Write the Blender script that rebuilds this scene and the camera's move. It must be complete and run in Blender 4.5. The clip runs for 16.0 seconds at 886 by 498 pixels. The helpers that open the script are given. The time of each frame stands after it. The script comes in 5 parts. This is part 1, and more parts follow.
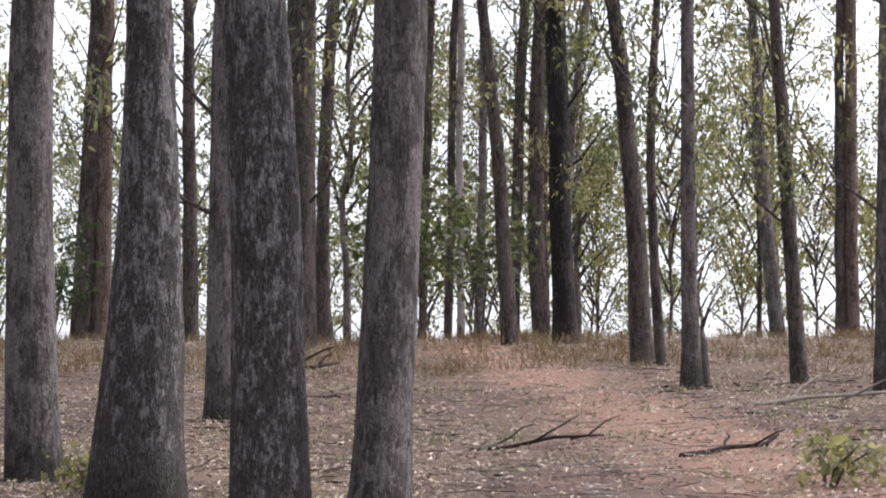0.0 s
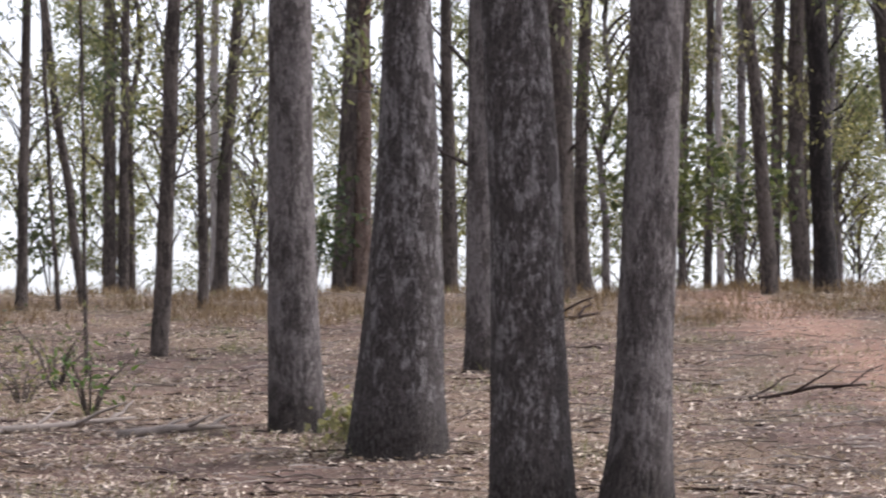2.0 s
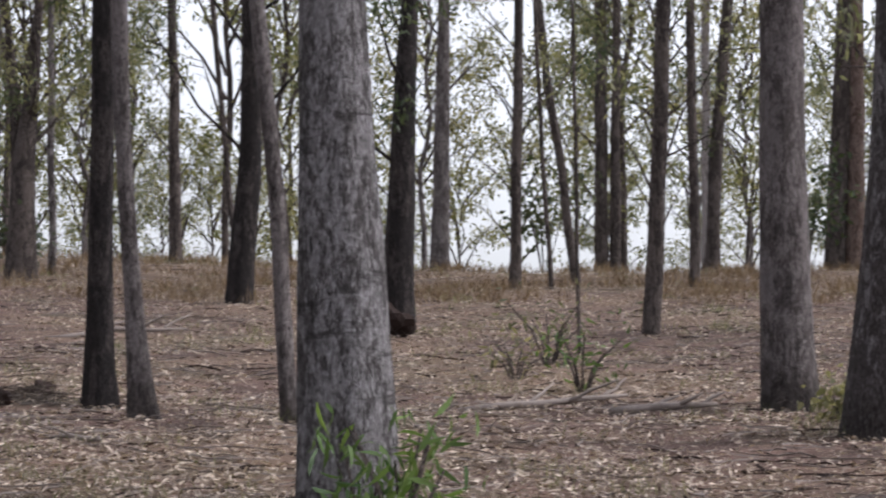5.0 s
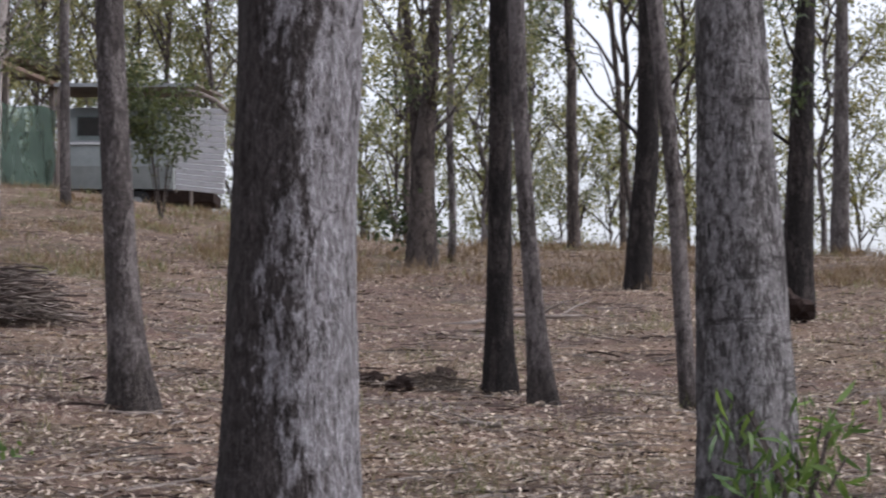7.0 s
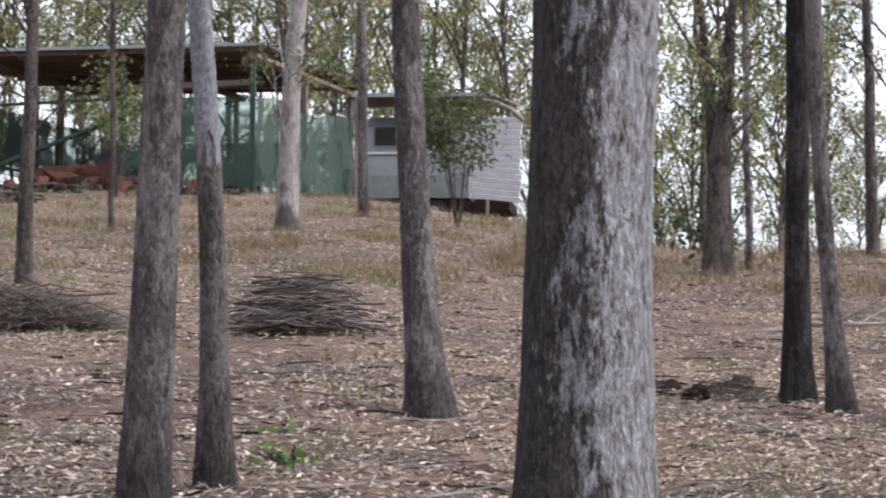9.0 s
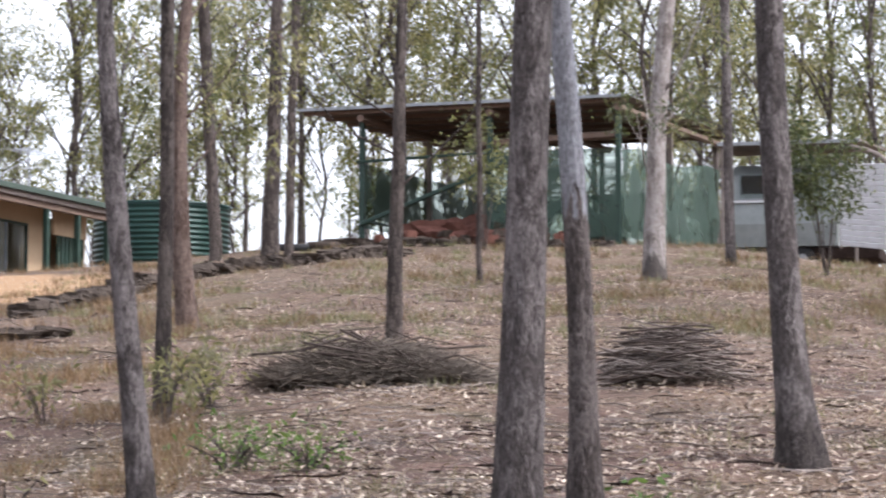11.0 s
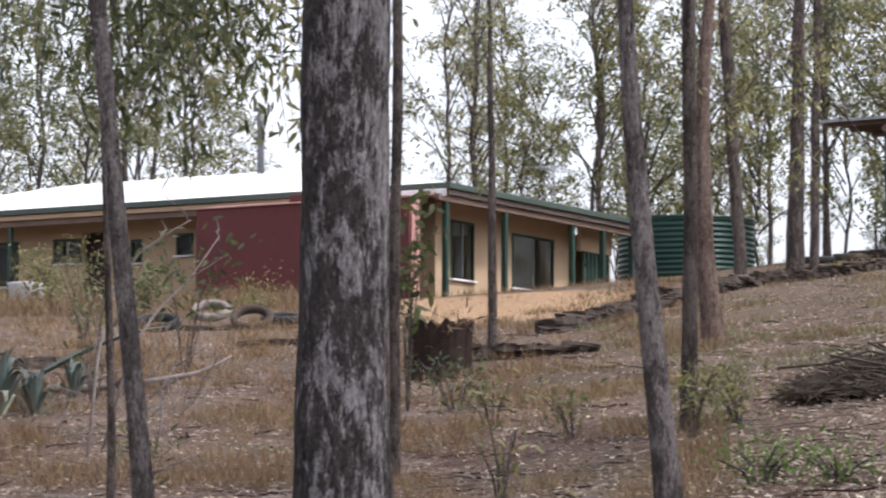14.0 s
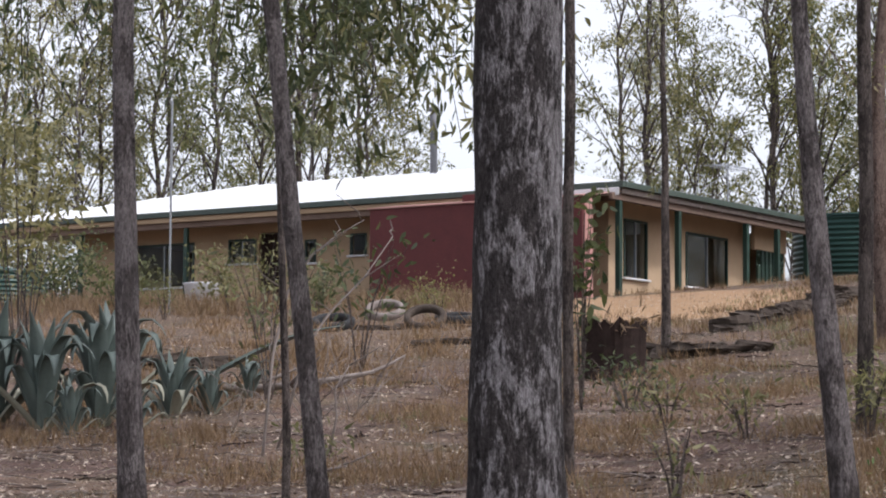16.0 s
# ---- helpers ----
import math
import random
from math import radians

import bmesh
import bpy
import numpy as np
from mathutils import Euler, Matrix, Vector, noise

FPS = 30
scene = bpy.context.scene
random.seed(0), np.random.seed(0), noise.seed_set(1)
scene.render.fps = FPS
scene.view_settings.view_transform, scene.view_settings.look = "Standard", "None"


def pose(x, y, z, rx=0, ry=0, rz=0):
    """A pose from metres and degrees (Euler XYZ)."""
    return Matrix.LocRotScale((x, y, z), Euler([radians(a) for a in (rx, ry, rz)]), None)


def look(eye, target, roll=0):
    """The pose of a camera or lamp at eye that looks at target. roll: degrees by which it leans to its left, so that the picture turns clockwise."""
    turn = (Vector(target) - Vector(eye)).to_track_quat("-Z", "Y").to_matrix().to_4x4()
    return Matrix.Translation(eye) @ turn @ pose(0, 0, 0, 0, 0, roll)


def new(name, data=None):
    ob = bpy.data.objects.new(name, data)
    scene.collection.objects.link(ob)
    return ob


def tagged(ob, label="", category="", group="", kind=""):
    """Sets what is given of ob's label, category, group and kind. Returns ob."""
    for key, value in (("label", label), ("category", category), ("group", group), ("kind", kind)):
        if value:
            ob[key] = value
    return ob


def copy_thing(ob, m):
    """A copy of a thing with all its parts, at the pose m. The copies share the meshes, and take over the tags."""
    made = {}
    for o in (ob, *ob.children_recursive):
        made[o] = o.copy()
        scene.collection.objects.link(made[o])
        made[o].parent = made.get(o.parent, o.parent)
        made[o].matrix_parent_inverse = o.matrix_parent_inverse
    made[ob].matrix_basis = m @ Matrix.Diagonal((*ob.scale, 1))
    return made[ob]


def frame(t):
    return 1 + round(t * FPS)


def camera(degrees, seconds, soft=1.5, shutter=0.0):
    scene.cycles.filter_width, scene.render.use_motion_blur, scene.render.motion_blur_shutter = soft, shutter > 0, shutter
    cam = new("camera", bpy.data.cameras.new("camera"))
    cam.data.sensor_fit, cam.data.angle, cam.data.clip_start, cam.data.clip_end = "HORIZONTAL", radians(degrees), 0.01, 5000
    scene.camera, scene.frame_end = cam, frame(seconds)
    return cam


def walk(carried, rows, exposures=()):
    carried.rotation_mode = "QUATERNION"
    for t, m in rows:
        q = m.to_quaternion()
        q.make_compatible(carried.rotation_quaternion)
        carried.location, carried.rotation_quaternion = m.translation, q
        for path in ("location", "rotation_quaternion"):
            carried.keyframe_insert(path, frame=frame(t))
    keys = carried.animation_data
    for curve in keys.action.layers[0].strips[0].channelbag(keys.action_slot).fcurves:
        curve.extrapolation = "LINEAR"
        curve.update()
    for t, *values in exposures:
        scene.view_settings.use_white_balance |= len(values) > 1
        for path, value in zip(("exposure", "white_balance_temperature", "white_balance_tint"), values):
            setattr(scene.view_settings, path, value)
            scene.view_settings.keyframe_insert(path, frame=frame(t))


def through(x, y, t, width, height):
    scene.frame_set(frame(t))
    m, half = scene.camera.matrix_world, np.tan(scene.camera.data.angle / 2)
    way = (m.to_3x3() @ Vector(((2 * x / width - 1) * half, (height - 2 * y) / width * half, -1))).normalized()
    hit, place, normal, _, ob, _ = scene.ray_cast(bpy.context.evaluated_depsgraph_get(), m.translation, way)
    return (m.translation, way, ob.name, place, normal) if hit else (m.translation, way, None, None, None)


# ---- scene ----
# The camera stands on one spot, 1.6 m over the slope, and pans from right to left with a long lens.
cam = camera(18.55, 16.0, soft=2.0, shutter=0.4)
PAN = [  # seconds, heading (left of the y axis), tilt, roll
    (0, -26.533, 5.458, -0.569), (0.5, -26.187, 5.236, -0.618), (1, -24.990, 4.772, -0.588), (1.5, -23.215, 4.534, -0.594),
    (2, -21.045, 4.473, -0.594), (2.5, -19.217, 4.458, -0.542), (3, -17.358, 4.378, -0.548), (3.2, -16.630, 4.330, -0.589),
    (5.3, -9.463, 4.008, 0.084), (5.5, -8.591, 3.970, 0.121), (6, -6.374, 3.902, 0.085), (6.5, -4.353, 3.835, 0.106),
    (7, -2.250, 3.765, 0.107), (7.5, -0.652, 3.756, 0.096), (8, 0.943, 3.772, 0.006), (8.2, 1.569, 3.774, 0.132),
    (10.3, 8.622, 4.561, 0.097), (10.5, 9.500, 4.690, 0.106), (11, 11.775, 4.957, 0.103), (11.5, 13.768, 5.098, 0.124),
    (12, 15.963, 5.183, 0.150), (12.5, 17.924, 5.226, 0.112), (13, 19.829, 5.239, 0.177), (13.5, 21.207, 5.235, 0.192),
    (14, 22.864, 5.224, 0.205), (14.5, 24.296, 5.207, 0.280), (15, 25.598, 5.205, 0.259), (15.5, 26.355, 5.190, 0.308),
    (16, 26.533, 5.190, 0.346)]
walk(cam, [(t, pose(0, 0, 1.6, 90 + tilt, 0, heading) @ pose(0, 0, 0, 0, 0, roll)) for t, heading, tilt, roll in PAN],
     exposures=[(t, e, k, 15) for t, e, k in ((0, 1.2, 6120), (3, 1.28, 6090), (6, 0.74, 6060), (7.5, 0.98, 5970), (9.5, 1.45, 5950), (11, 1.6, 6000), (13, 1.3, 6080), (14.5, 1.0, 6080), (16, 0.82, 6080))])

# ---- light ----
SUN_EL, SUN_AZ = radians(52), radians(96)          # azimuth clockwise from the y axis
world = bpy.data.worlds.new("sky")
scene.world = world
world.use_nodes = True
wn = world.node_tree
sky = wn.nodes.new("ShaderNodeTexSky")
sky.sky_type, sky.sun_disc = "NISHITA", False
sky.sun_elevation, sky.sun_rotation = SUN_EL, SUN_AZ
sky.air_density, sky.dust_density, sky.ozone_density = 1.0, 3.0, 0.4
wn.nodes["Background"].inputs["Strength"].default_value = 0.15
haze = wn.nodes.new("ShaderNodeHueSaturation")      # thin white haze over the whole sky
haze.inputs["Saturation"].default_value = 0.18
wn.links.new(sky.outputs["Color"], haze.inputs["Color"])
wn.links.new(haze.outputs["Color"], wn.nodes["Background"].inputs["Color"])
sun = new("sun", bpy.data.lights.new("sun", "SUN"))
sun.data.energy, sun.data.angle, sun.data.color = 1.15, radians(3.0), (1.0, 0.94, 0.85)
sun.matrix_basis = look((0, 0, 60), (-math.sin(SUN_AZ) * math.cos(SUN_EL) * 10, -math.cos(SUN_AZ) * math.cos(SUN_EL) * 10, 60 - math.sin(SUN_EL) * 10))


# ---- materials ----
def nodes_of(name):
    m = bpy.data.materials.new(name)
    m.use_nodes = True
    nt = m.node_tree
    return m, nt, nt.nodes["Principled BSDF"]


def add(nt, kind, **kw):
    n = nt.nodes.new("ShaderNode" + kind)
    for k, v in kw.items():
        n.inputs[k.replace("_", " ")].default_value = v
    return n


def ramp(nt, fac, stops):
    n = nt.nodes.new("ShaderNodeValToRGB")
    els = n.color_ramp.elements
    els[0].position, els[0].color = stops[0][0], (*stops[0][1], 1)
    els[1].position, els[1].color = stops[-1][0], (*stops[-1][1], 1)
    for p, c in stops[1:-1]:
        els.new(p).color = (*c, 1)
    nt.links.new(fac, n.inputs["Fac"])
    return n.outputs["Color"]


def mixed(nt, fac, a, b, blend="MIX"):
    n = nt.nodes.new("ShaderNodeMix")
    n.data_type, n.blend_type = "RGBA", blend
    for sock, v in ((n.inputs[0], fac), (n.inputs[6], a), (n.inputs[7], b)):
        if hasattr(v, "is_linked"):
            nt.links.new(v, sock)
        else:
            sock.default_value = v if isinstance(v, (int, float)) else (*v, 1)
    return n.outputs[2]


def coords(nt, scale, shift=True):
    tc, mp = nt.nodes.new("ShaderNodeTexCoord"), nt.nodes.new("ShaderNodeMapping")
    mp.inputs["Scale"].default_value = scale
    nt.links.new(tc.outputs["Object"], mp.inputs["Vector"])
    if shift:
        info, mul = nt.nodes.new("ShaderNodeObjectInfo"), nt.nodes.new("ShaderNodeMath")
        mul.operation = "MULTIPLY"
        mul.inputs[1].default_value = 57.0
        nt.links.new(info.outputs["Random"], mul.inputs[0])
        nt.links.new(mul.outputs[0], mp.inputs["Location"])
    return mp.outputs["Vector"]


def noised(nt, vec, scale, detail=4.0, rough=0.6, distort=0.0):
    n = add(nt, "TexNoise", Scale=scale, Detail=detail, Roughness=rough, Distortion=distort)
    nt.links.new(vec, n.inputs["Vector"])
    return n.outputs["Fac"]


def bumped(nt, bsdf, height, strength, distance):
    b = add(nt, "Bump", Strength=strength, Distance=distance)
    nt.links.new(height, b.inputs["Height"])
    nt.links.new(b.outputs["Normal"], bsdf.inputs["Normal"])


def bark(name, dark, mid, pale, patch=0.5, size=1.0, side=None, burnt=0.0, shed=None, cross=False):
    """Bark with long fibres and flaking patches. side: the way the paler bark faces; burnt: height of fire scars; shed:
    height above which the bark has come off.
    """
    m, nt, bs = nodes_of(name)
    fib = noised(nt, coords(nt, (34 / size, 34 / size, 11 / size)), 1.0, 6, 0.70, 0.4)
    big = noised(nt, coords(nt, (7.0 / size, 7.0 / size, 2.6 / size)), 1.0, 6, 0.66, 0.6)
    fine = noised(nt, coords(nt, (95, 95, 38)), 1.0, 4, 0.7)
    crack = noised(nt, coords(nt, (19 / size, 19 / size, 3.6 / size)), 1.0, 5, 0.65, 0.5)
    slow = noised(nt, coords(nt, (1.6, 1.6, 0.7)), 1.0, 3, 0.6)

    def calc(op, a, b=0.0, c=0.0):
        n = nt.nodes.new("ShaderNodeMath")
        n.operation = op
        for i, q in enumerate((a, b, c)):
            if hasattr(q, "is_linked"):
                nt.links.new(q, n.inputs[i])
            else:
                n.inputs[i].default_value = q
        return n.outputs[0]
    half = tuple(0.5 * (a + b) for a, b in zip(mid, pale))
    bare = ramp(nt, fib, [(0.34, mid), (0.50, half), (0.66, pale)])
    old = ramp(nt, fib, [(0.34, dark), (0.54, tuple(0.4 * a + 0.6 * b for a, b in zip(dark, mid))), (0.70, mid)])
    fac = calc("MULTIPLY_ADD", fib, 0.6, calc("MULTIPLY_ADD", fine, 0.3, calc("MULTIPLY_ADD", big, 1.6, -0.36)))
    fac = calc("MULTIPLY_ADD", slow, 0.35, fac)
    edge = patch + 0.56
    tc, sep = nt.nodes.new("ShaderNodeTexCoord"), nt.nodes.new("ShaderNodeSeparateXYZ")
    nt.links.new(tc.outputs["Object"], sep.inputs[0])
    # pale patches grow more common towards one side of the trunk
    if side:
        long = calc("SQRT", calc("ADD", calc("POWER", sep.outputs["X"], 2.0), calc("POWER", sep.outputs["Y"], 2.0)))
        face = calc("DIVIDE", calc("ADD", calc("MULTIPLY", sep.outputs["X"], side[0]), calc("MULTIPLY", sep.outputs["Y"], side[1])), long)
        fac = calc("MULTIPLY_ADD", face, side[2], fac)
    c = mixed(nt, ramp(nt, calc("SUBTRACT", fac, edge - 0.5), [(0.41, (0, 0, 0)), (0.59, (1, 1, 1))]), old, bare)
    c = mixed(nt, ramp(nt, crack, [(0.31, (0.9, 0.9, 0.9)), (0.38, (0, 0, 0))]), c, tuple(0.55 * q for q in dark))
    if cross:
        rift = noised(nt, coords(nt, (3.2, 3.2, 15)), 1.0, 4, 0.6, 0.6)
        c = mixed(nt, ramp(nt, rift, [(0.34, (0.75, 0.75, 0.75)), (0.41, (0, 0, 0))]), c, dark)
    if burnt:
        scar = calc("SUBTRACT", sep.outputs["Z"], calc("MULTIPLY_ADD", calc("SUBTRACT", big, 0.5), 5.0 * burnt, burnt * 0.55))
        c = mixed(nt, ramp(nt, scar, [(0.0, (0.8, 0.8, 0.8)), (0.12, (0, 0, 0))]), c, ramp(nt, fib, [(0.35, (0.016, 0.013, 0.012)), (0.7, (0.075, 0.06, 0.053))]))
    if shed:
        line = calc("SUBTRACT", calc("MULTIPLY_ADD", crack, 0.5, sep.outputs["Z"]), shed + 0.25)
        c = mixed(nt, ramp(nt, line, [(0.0, (0, 0, 0)), (0.02, (1, 1, 1))]), c, ramp(nt, fib, [(0.3, (0.24, 0.235, 0.25)), (0.7, (0.40, 0.40, 0.43))]))
    shade = ramp(nt, fine, [(0.32, (0.5, 0.5, 0.5)), (0.68, (1.4, 1.4, 1.4))])
    nt.links.new(mixed(nt, 1.0, c, shade, "MULTIPLY"), bs.inputs["Base Color"])
    bs.inputs["Roughness"].default_value = 0.9
    bs.inputs["Specular IOR Level"].default_value = 0.2
    bumped(nt, bs, calc("ADD", calc("ADD", fib, fine), calc("MULTIPLY", crack, 0.8)), 1.0, 0.03)
    return m


BARK = {
    "grey": bark("bark_grey", (0.055, 0.046, 0.044), (0.14, 0.120, 0.115), (0.24, 0.212, 0.207), patch=0.50, burnt=0.3),
    "mottled": bark("bark_mottled", (0.040, 0.033, 0.031), (0.120, 0.103, 0.100), (0.30, 0.277, 0.277), patch=0.58, size=0.55, burnt=0.25),
    "half_pale": bark("bark_half_pale", (0.024, 0.019, 0.017), (0.105, 0.090, 0.088), (0.41, 0.395, 0.415), patch=0.64, size=0.9, side=(0.98, -0.2, 0.31)),
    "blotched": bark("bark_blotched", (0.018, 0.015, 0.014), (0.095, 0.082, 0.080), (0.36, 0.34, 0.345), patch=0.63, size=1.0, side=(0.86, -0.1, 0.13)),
    "rough": bark("bark_rough", (0.04, 0.035, 0.034), (0.165, 0.152, 0.150), (0.34, 0.325, 0.33), patch=0.50, size=0.6, cross=True),
    "half_shed": bark("bark_half_shed", (0.055, 0.044, 0.040), (0.125, 0.103, 0.096), (0.21, 0.18, 0.17), patch=0.48, burnt=0.25, shed=1.42),
    "dark": bark("bark_dark", (0.034, 0.027, 0.025), (0.082, 0.066, 0.059), (0.15, 0.124, 0.111), patch=0.5),
    "black": bark("bark_black", (0.015, 0.012, 0.012), (0.034, 0.028, 0.027), (0.085, 0.07, 0.065), patch=0.58),
    "red": bark("bark_red", (0.055, 0.033, 0.026), (0.135, 0.092, 0.075), (0.22, 0.165, 0.14), patch=0.46),
    "pale": bark("bark_pale", (0.12, 0.10, 0.092), (0.30, 0.255, 0.235), (0.47, 0.43, 0.41), patch=0.40, size=1.6, burnt=0.35),
}


def leafy(name, dark, pale, through=0.45):
    m, nt, bs = nodes_of(name)
    geo = nt.nodes.new("ShaderNodeNewGeometry")
    info = nt.nodes.new("ShaderNodeObjectInfo")
    c = ramp(nt, geo.outputs["Random Per Island"], [(0.0, dark), (0.6, tuple((a + b) / 2 for a, b in zip(dark, pale))), (1.0, pale)])
    tone = ramp(nt, info.outputs["Random"], [(0.0, (0.78, 0.84, 0.80)), (1.0, (1.2, 1.12, 0.95))])
    c = mixed(nt, 1.0, c, tone, "MULTIPLY")
    tr, mx = nt.nodes.new("ShaderNodeBsdfTranslucent"), nt.nodes.new("ShaderNodeMixShader")
    nt.links.new(c, bs.inputs["Base Color"])
    nt.links.new(mixed(nt, 1.0, c, (1.2, 1.15, 0.72), "MULTIPLY"), tr.inputs["Color"])
    bs.inputs["Roughness"].default_value = 0.55
    bs.inputs["Specular IOR Level"].default_value = 0.35
    mx.inputs[0].default_value = through
    nt.links.new(bs.outputs[0], mx.inputs[1])
    nt.links.new(tr.outputs[0], mx.inputs[2])
    nt.links.new(mx.outputs[0], nt.nodes["Material Output"].inputs["Surface"])
    return m


LEAF_OLIVE = leafy("leaf_olive", (0.085, 0.093, 0.058), (0.32, 0.315, 0.215), 0.55)
LEAF_BRIGHT = leafy("leaf_bright", (0.085, 0.098, 0.05), (0.26, 0.255, 0.15), 0.55)
LEAF_DARK = leafy("leaf_dark", (0.035, 0.05, 0.028), (0.13, 0.15, 0.085))
LEAF_FRESH = leafy("leaf_fresh", (0.05, 0.10, 0.03), (0.15, 0.23, 0.08))
STRAW = leafy("dry_grass", (0.10, 0.064, 0.043), (0.28, 0.195, 0.13), 0.25)
LITTER = leafy("dead_leaves", (0.062, 0.033, 0.026), (0.74, 0.62, 0.56), 0.1)


# ---- ground: one slope that climbs to a crest and runs out to the horizon ----
AZIMUTH = np.array([-180, -60, -36, -12, -1, 6, 10, 14, 18, 23, 34, 60, 180.0])
SLOPE = np.array([.03, .09, .100, .101, .105, .117, .1155, .115, .107, .099, .093, .09, .03])
CREST = np.array([50, 46, 46, 46, 48, 60, 68, 70, 68, 69, 70, 66, 50.0])


def lie(x, y):
    """The height of the ground."""
    a, r = np.degrees(np.arctan2(-np.asarray(x, float), y)), np.hypot(x, y)
    s, c = np.interp(a, AZIMUTH, SLOPE), np.interp(a, AZIMUTH, CREST)
    return s * (-3.0 * np.logaddexp(-r / 3.0, -c / 3.0) + 3.0 * np.logaddexp(0, -c / 3.0))


def mesh_of(name, verts, faces, smooth=False):
    me = bpy.data.meshes.new(name)
    me.from_pydata(verts, [], faces)
    me.update()
    if smooth:
        me.polygons.foreach_set("use_smooth", [True] * len(me.polygons))
    return me


def ripple(x, y):
    return 0.05 * noise.noise((x * 0.35, y * 0.35, 0)) + 0.025 * noise.noise((x * 1.3, y * 1.3, 7))


def ground_material():
    m, nt, bs = nodes_of("leaf_littered_soil")
    v = coords(nt, (1, 1, 1), False)
    big, mid, fine = noised(nt, v, 0.35, 4, 0.6), noised(nt, v, 2.2, 5, 0.65), noised(nt, v, 16.0, 5, 0.75)
    soil = ramp(nt, mid, [(0.32, (0.042, 0.027, 0.023)), (0.5, (0.09, 0.056, 0.046)), (0.7, (0.16, 0.102, 0.081))])
    straw = ramp(nt, fine, [(0.3, (0.07, 0.046, 0.034)), (0.7, (0.24, 0.168, 0.115))])
    c = mixed(nt, ramp(nt, big, [(0.45, (0, 0, 0)), (0.62, (0.75, 0.75, 0.75))]), soil, straw)
    # matted dry grass beyond the leaf litter
    reach = nt.nodes.new("ShaderNodeVectorMath")
    reach.operation = "LENGTH"
    nt.links.new(v, reach.inputs[0])
    wobble = nt.nodes.new("ShaderNodeMath")
    wobble.operation = "MULTIPLY_ADD"
    wobble.inputs[1].default_value = 22.0
    nt.links.new(big, wobble.inputs[0])
    nt.links.new(reach.outputs["Value"], wobble.inputs[2])
    matted = ramp(nt, noised(nt, v, 7.0, 5, 0.75), [(0.3, (0.052, 0.035, 0.025)), (0.5, (0.105, 0.072, 0.049)), (0.7, (0.19, 0.133, 0.088))])
    wide = nt.nodes.new("ShaderNodeMath")
    wide.operation = "MULTIPLY"
    wide.inputs[1].default_value = 0.01
    nt.links.new(wobble.outputs[0], wide.inputs[0])
    c = mixed(nt, ramp(nt, wide.outputs[0], [(0.37, (0, 0, 0)), (0.48, (0.62, 0.62, 0.62))]), c, matted)
    moss = noised(nt, v, 0.62, 5, 0.7, 0.8)
    c = mixed(nt, ramp(nt, moss, [(0.52, (0, 0, 0)), (0.66, (0.75, 0.75, 0.75))]), c, mixed(nt, fine, (0.035, 0.032, 0.018), (0.10, 0.088, 0.050)))
    c = mixed(nt, ramp(nt, moss, [(0.30, (0.7, 0.7, 0.7)), (0.44, (0, 0, 0))]), c, mixed(nt, fine, (0.028, 0.019, 0.016), (0.075, 0.05, 0.04)))
    # bare red earth of a foot track
    sep = nt.nodes.new("ShaderNodeSeparateXYZ")
    nt.links.new(v, sep.inputs[0])
    def math_(op, a, b):
        n = nt.nodes.new("ShaderNodeMath")
        n.operation = op
        for i, q in enumerate((a, b)):
            if hasattr(q, "is_linked"):
                nt.links.new(q, n.inputs[i])
            else:
                n.inputs[i].default_value = q
        return n.outputs[0]
    # distance from the line x = 8.6 + 0.42 (y - 15)
    off = math_("SUBTRACT", sep.outputs["X"], math_("MULTIPLY_ADD", sep.outputs["Y"], 0.40))
    off = math_("ABSOLUTE", math_("SUBTRACT", off, 3.4), 0)
    off = math_("ADD", off, math_("MULTIPLY", math_("SUBTRACT", mid, 0.5), 3.5))
    track = ramp(nt, off, [(0.35, (1, 1, 1)), (0.95, (0, 0, 0))])
    c = mixed(nt, track, c, mixed(nt, fine, (0.165, 0.092, 0.065), (0.27, 0.165, 0.125)))
    # bare orange clay in front of the house, sunlit brightness in its colour
    dx = math_("MULTIPLY", math_("ADD", math_("ADD", sep.outputs["X"], math_("MULTIPLY", sep.outputs["Y"], 0.40)), 0.3), 0.27)
    dy = math_("MULTIPLY", math_("SUBTRACT", sep.outputs["Y"], 48.5), 0.105)
    far = math_("ADD", math_("ADD", math_("MULTIPLY", dx, dx), math_("MULTIPLY", dy, dy)), math_("MULTIPLY", math_("SUBTRACT", mid, 0.5), 1.6))
    c = mixed(nt, ramp(nt, far, [(0.7, (1, 1, 1)), (1.0, (0, 0, 0))]), c, mixed(nt, fine, (0.22, 0.13, 0.068), (0.43, 0.285, 0.165)))
    flecks = ramp(nt, noised(nt, v, 34.0, 3, 0.7), [(0.56, (0, 0, 0)), (0.66, (0.6, 0.6, 0.6))])
    c = mixed(nt, flecks, c, (0.42, 0.34, 0.28))
    nt.links.new(c, bs.inputs["Base Color"])
    bs.inputs["Roughness"].default_value = 0.95
    bs.inputs["Specular IOR Level"].default_value = 0.15
    bumped(nt, bs, fine, 0.8, 0.03)
    return m


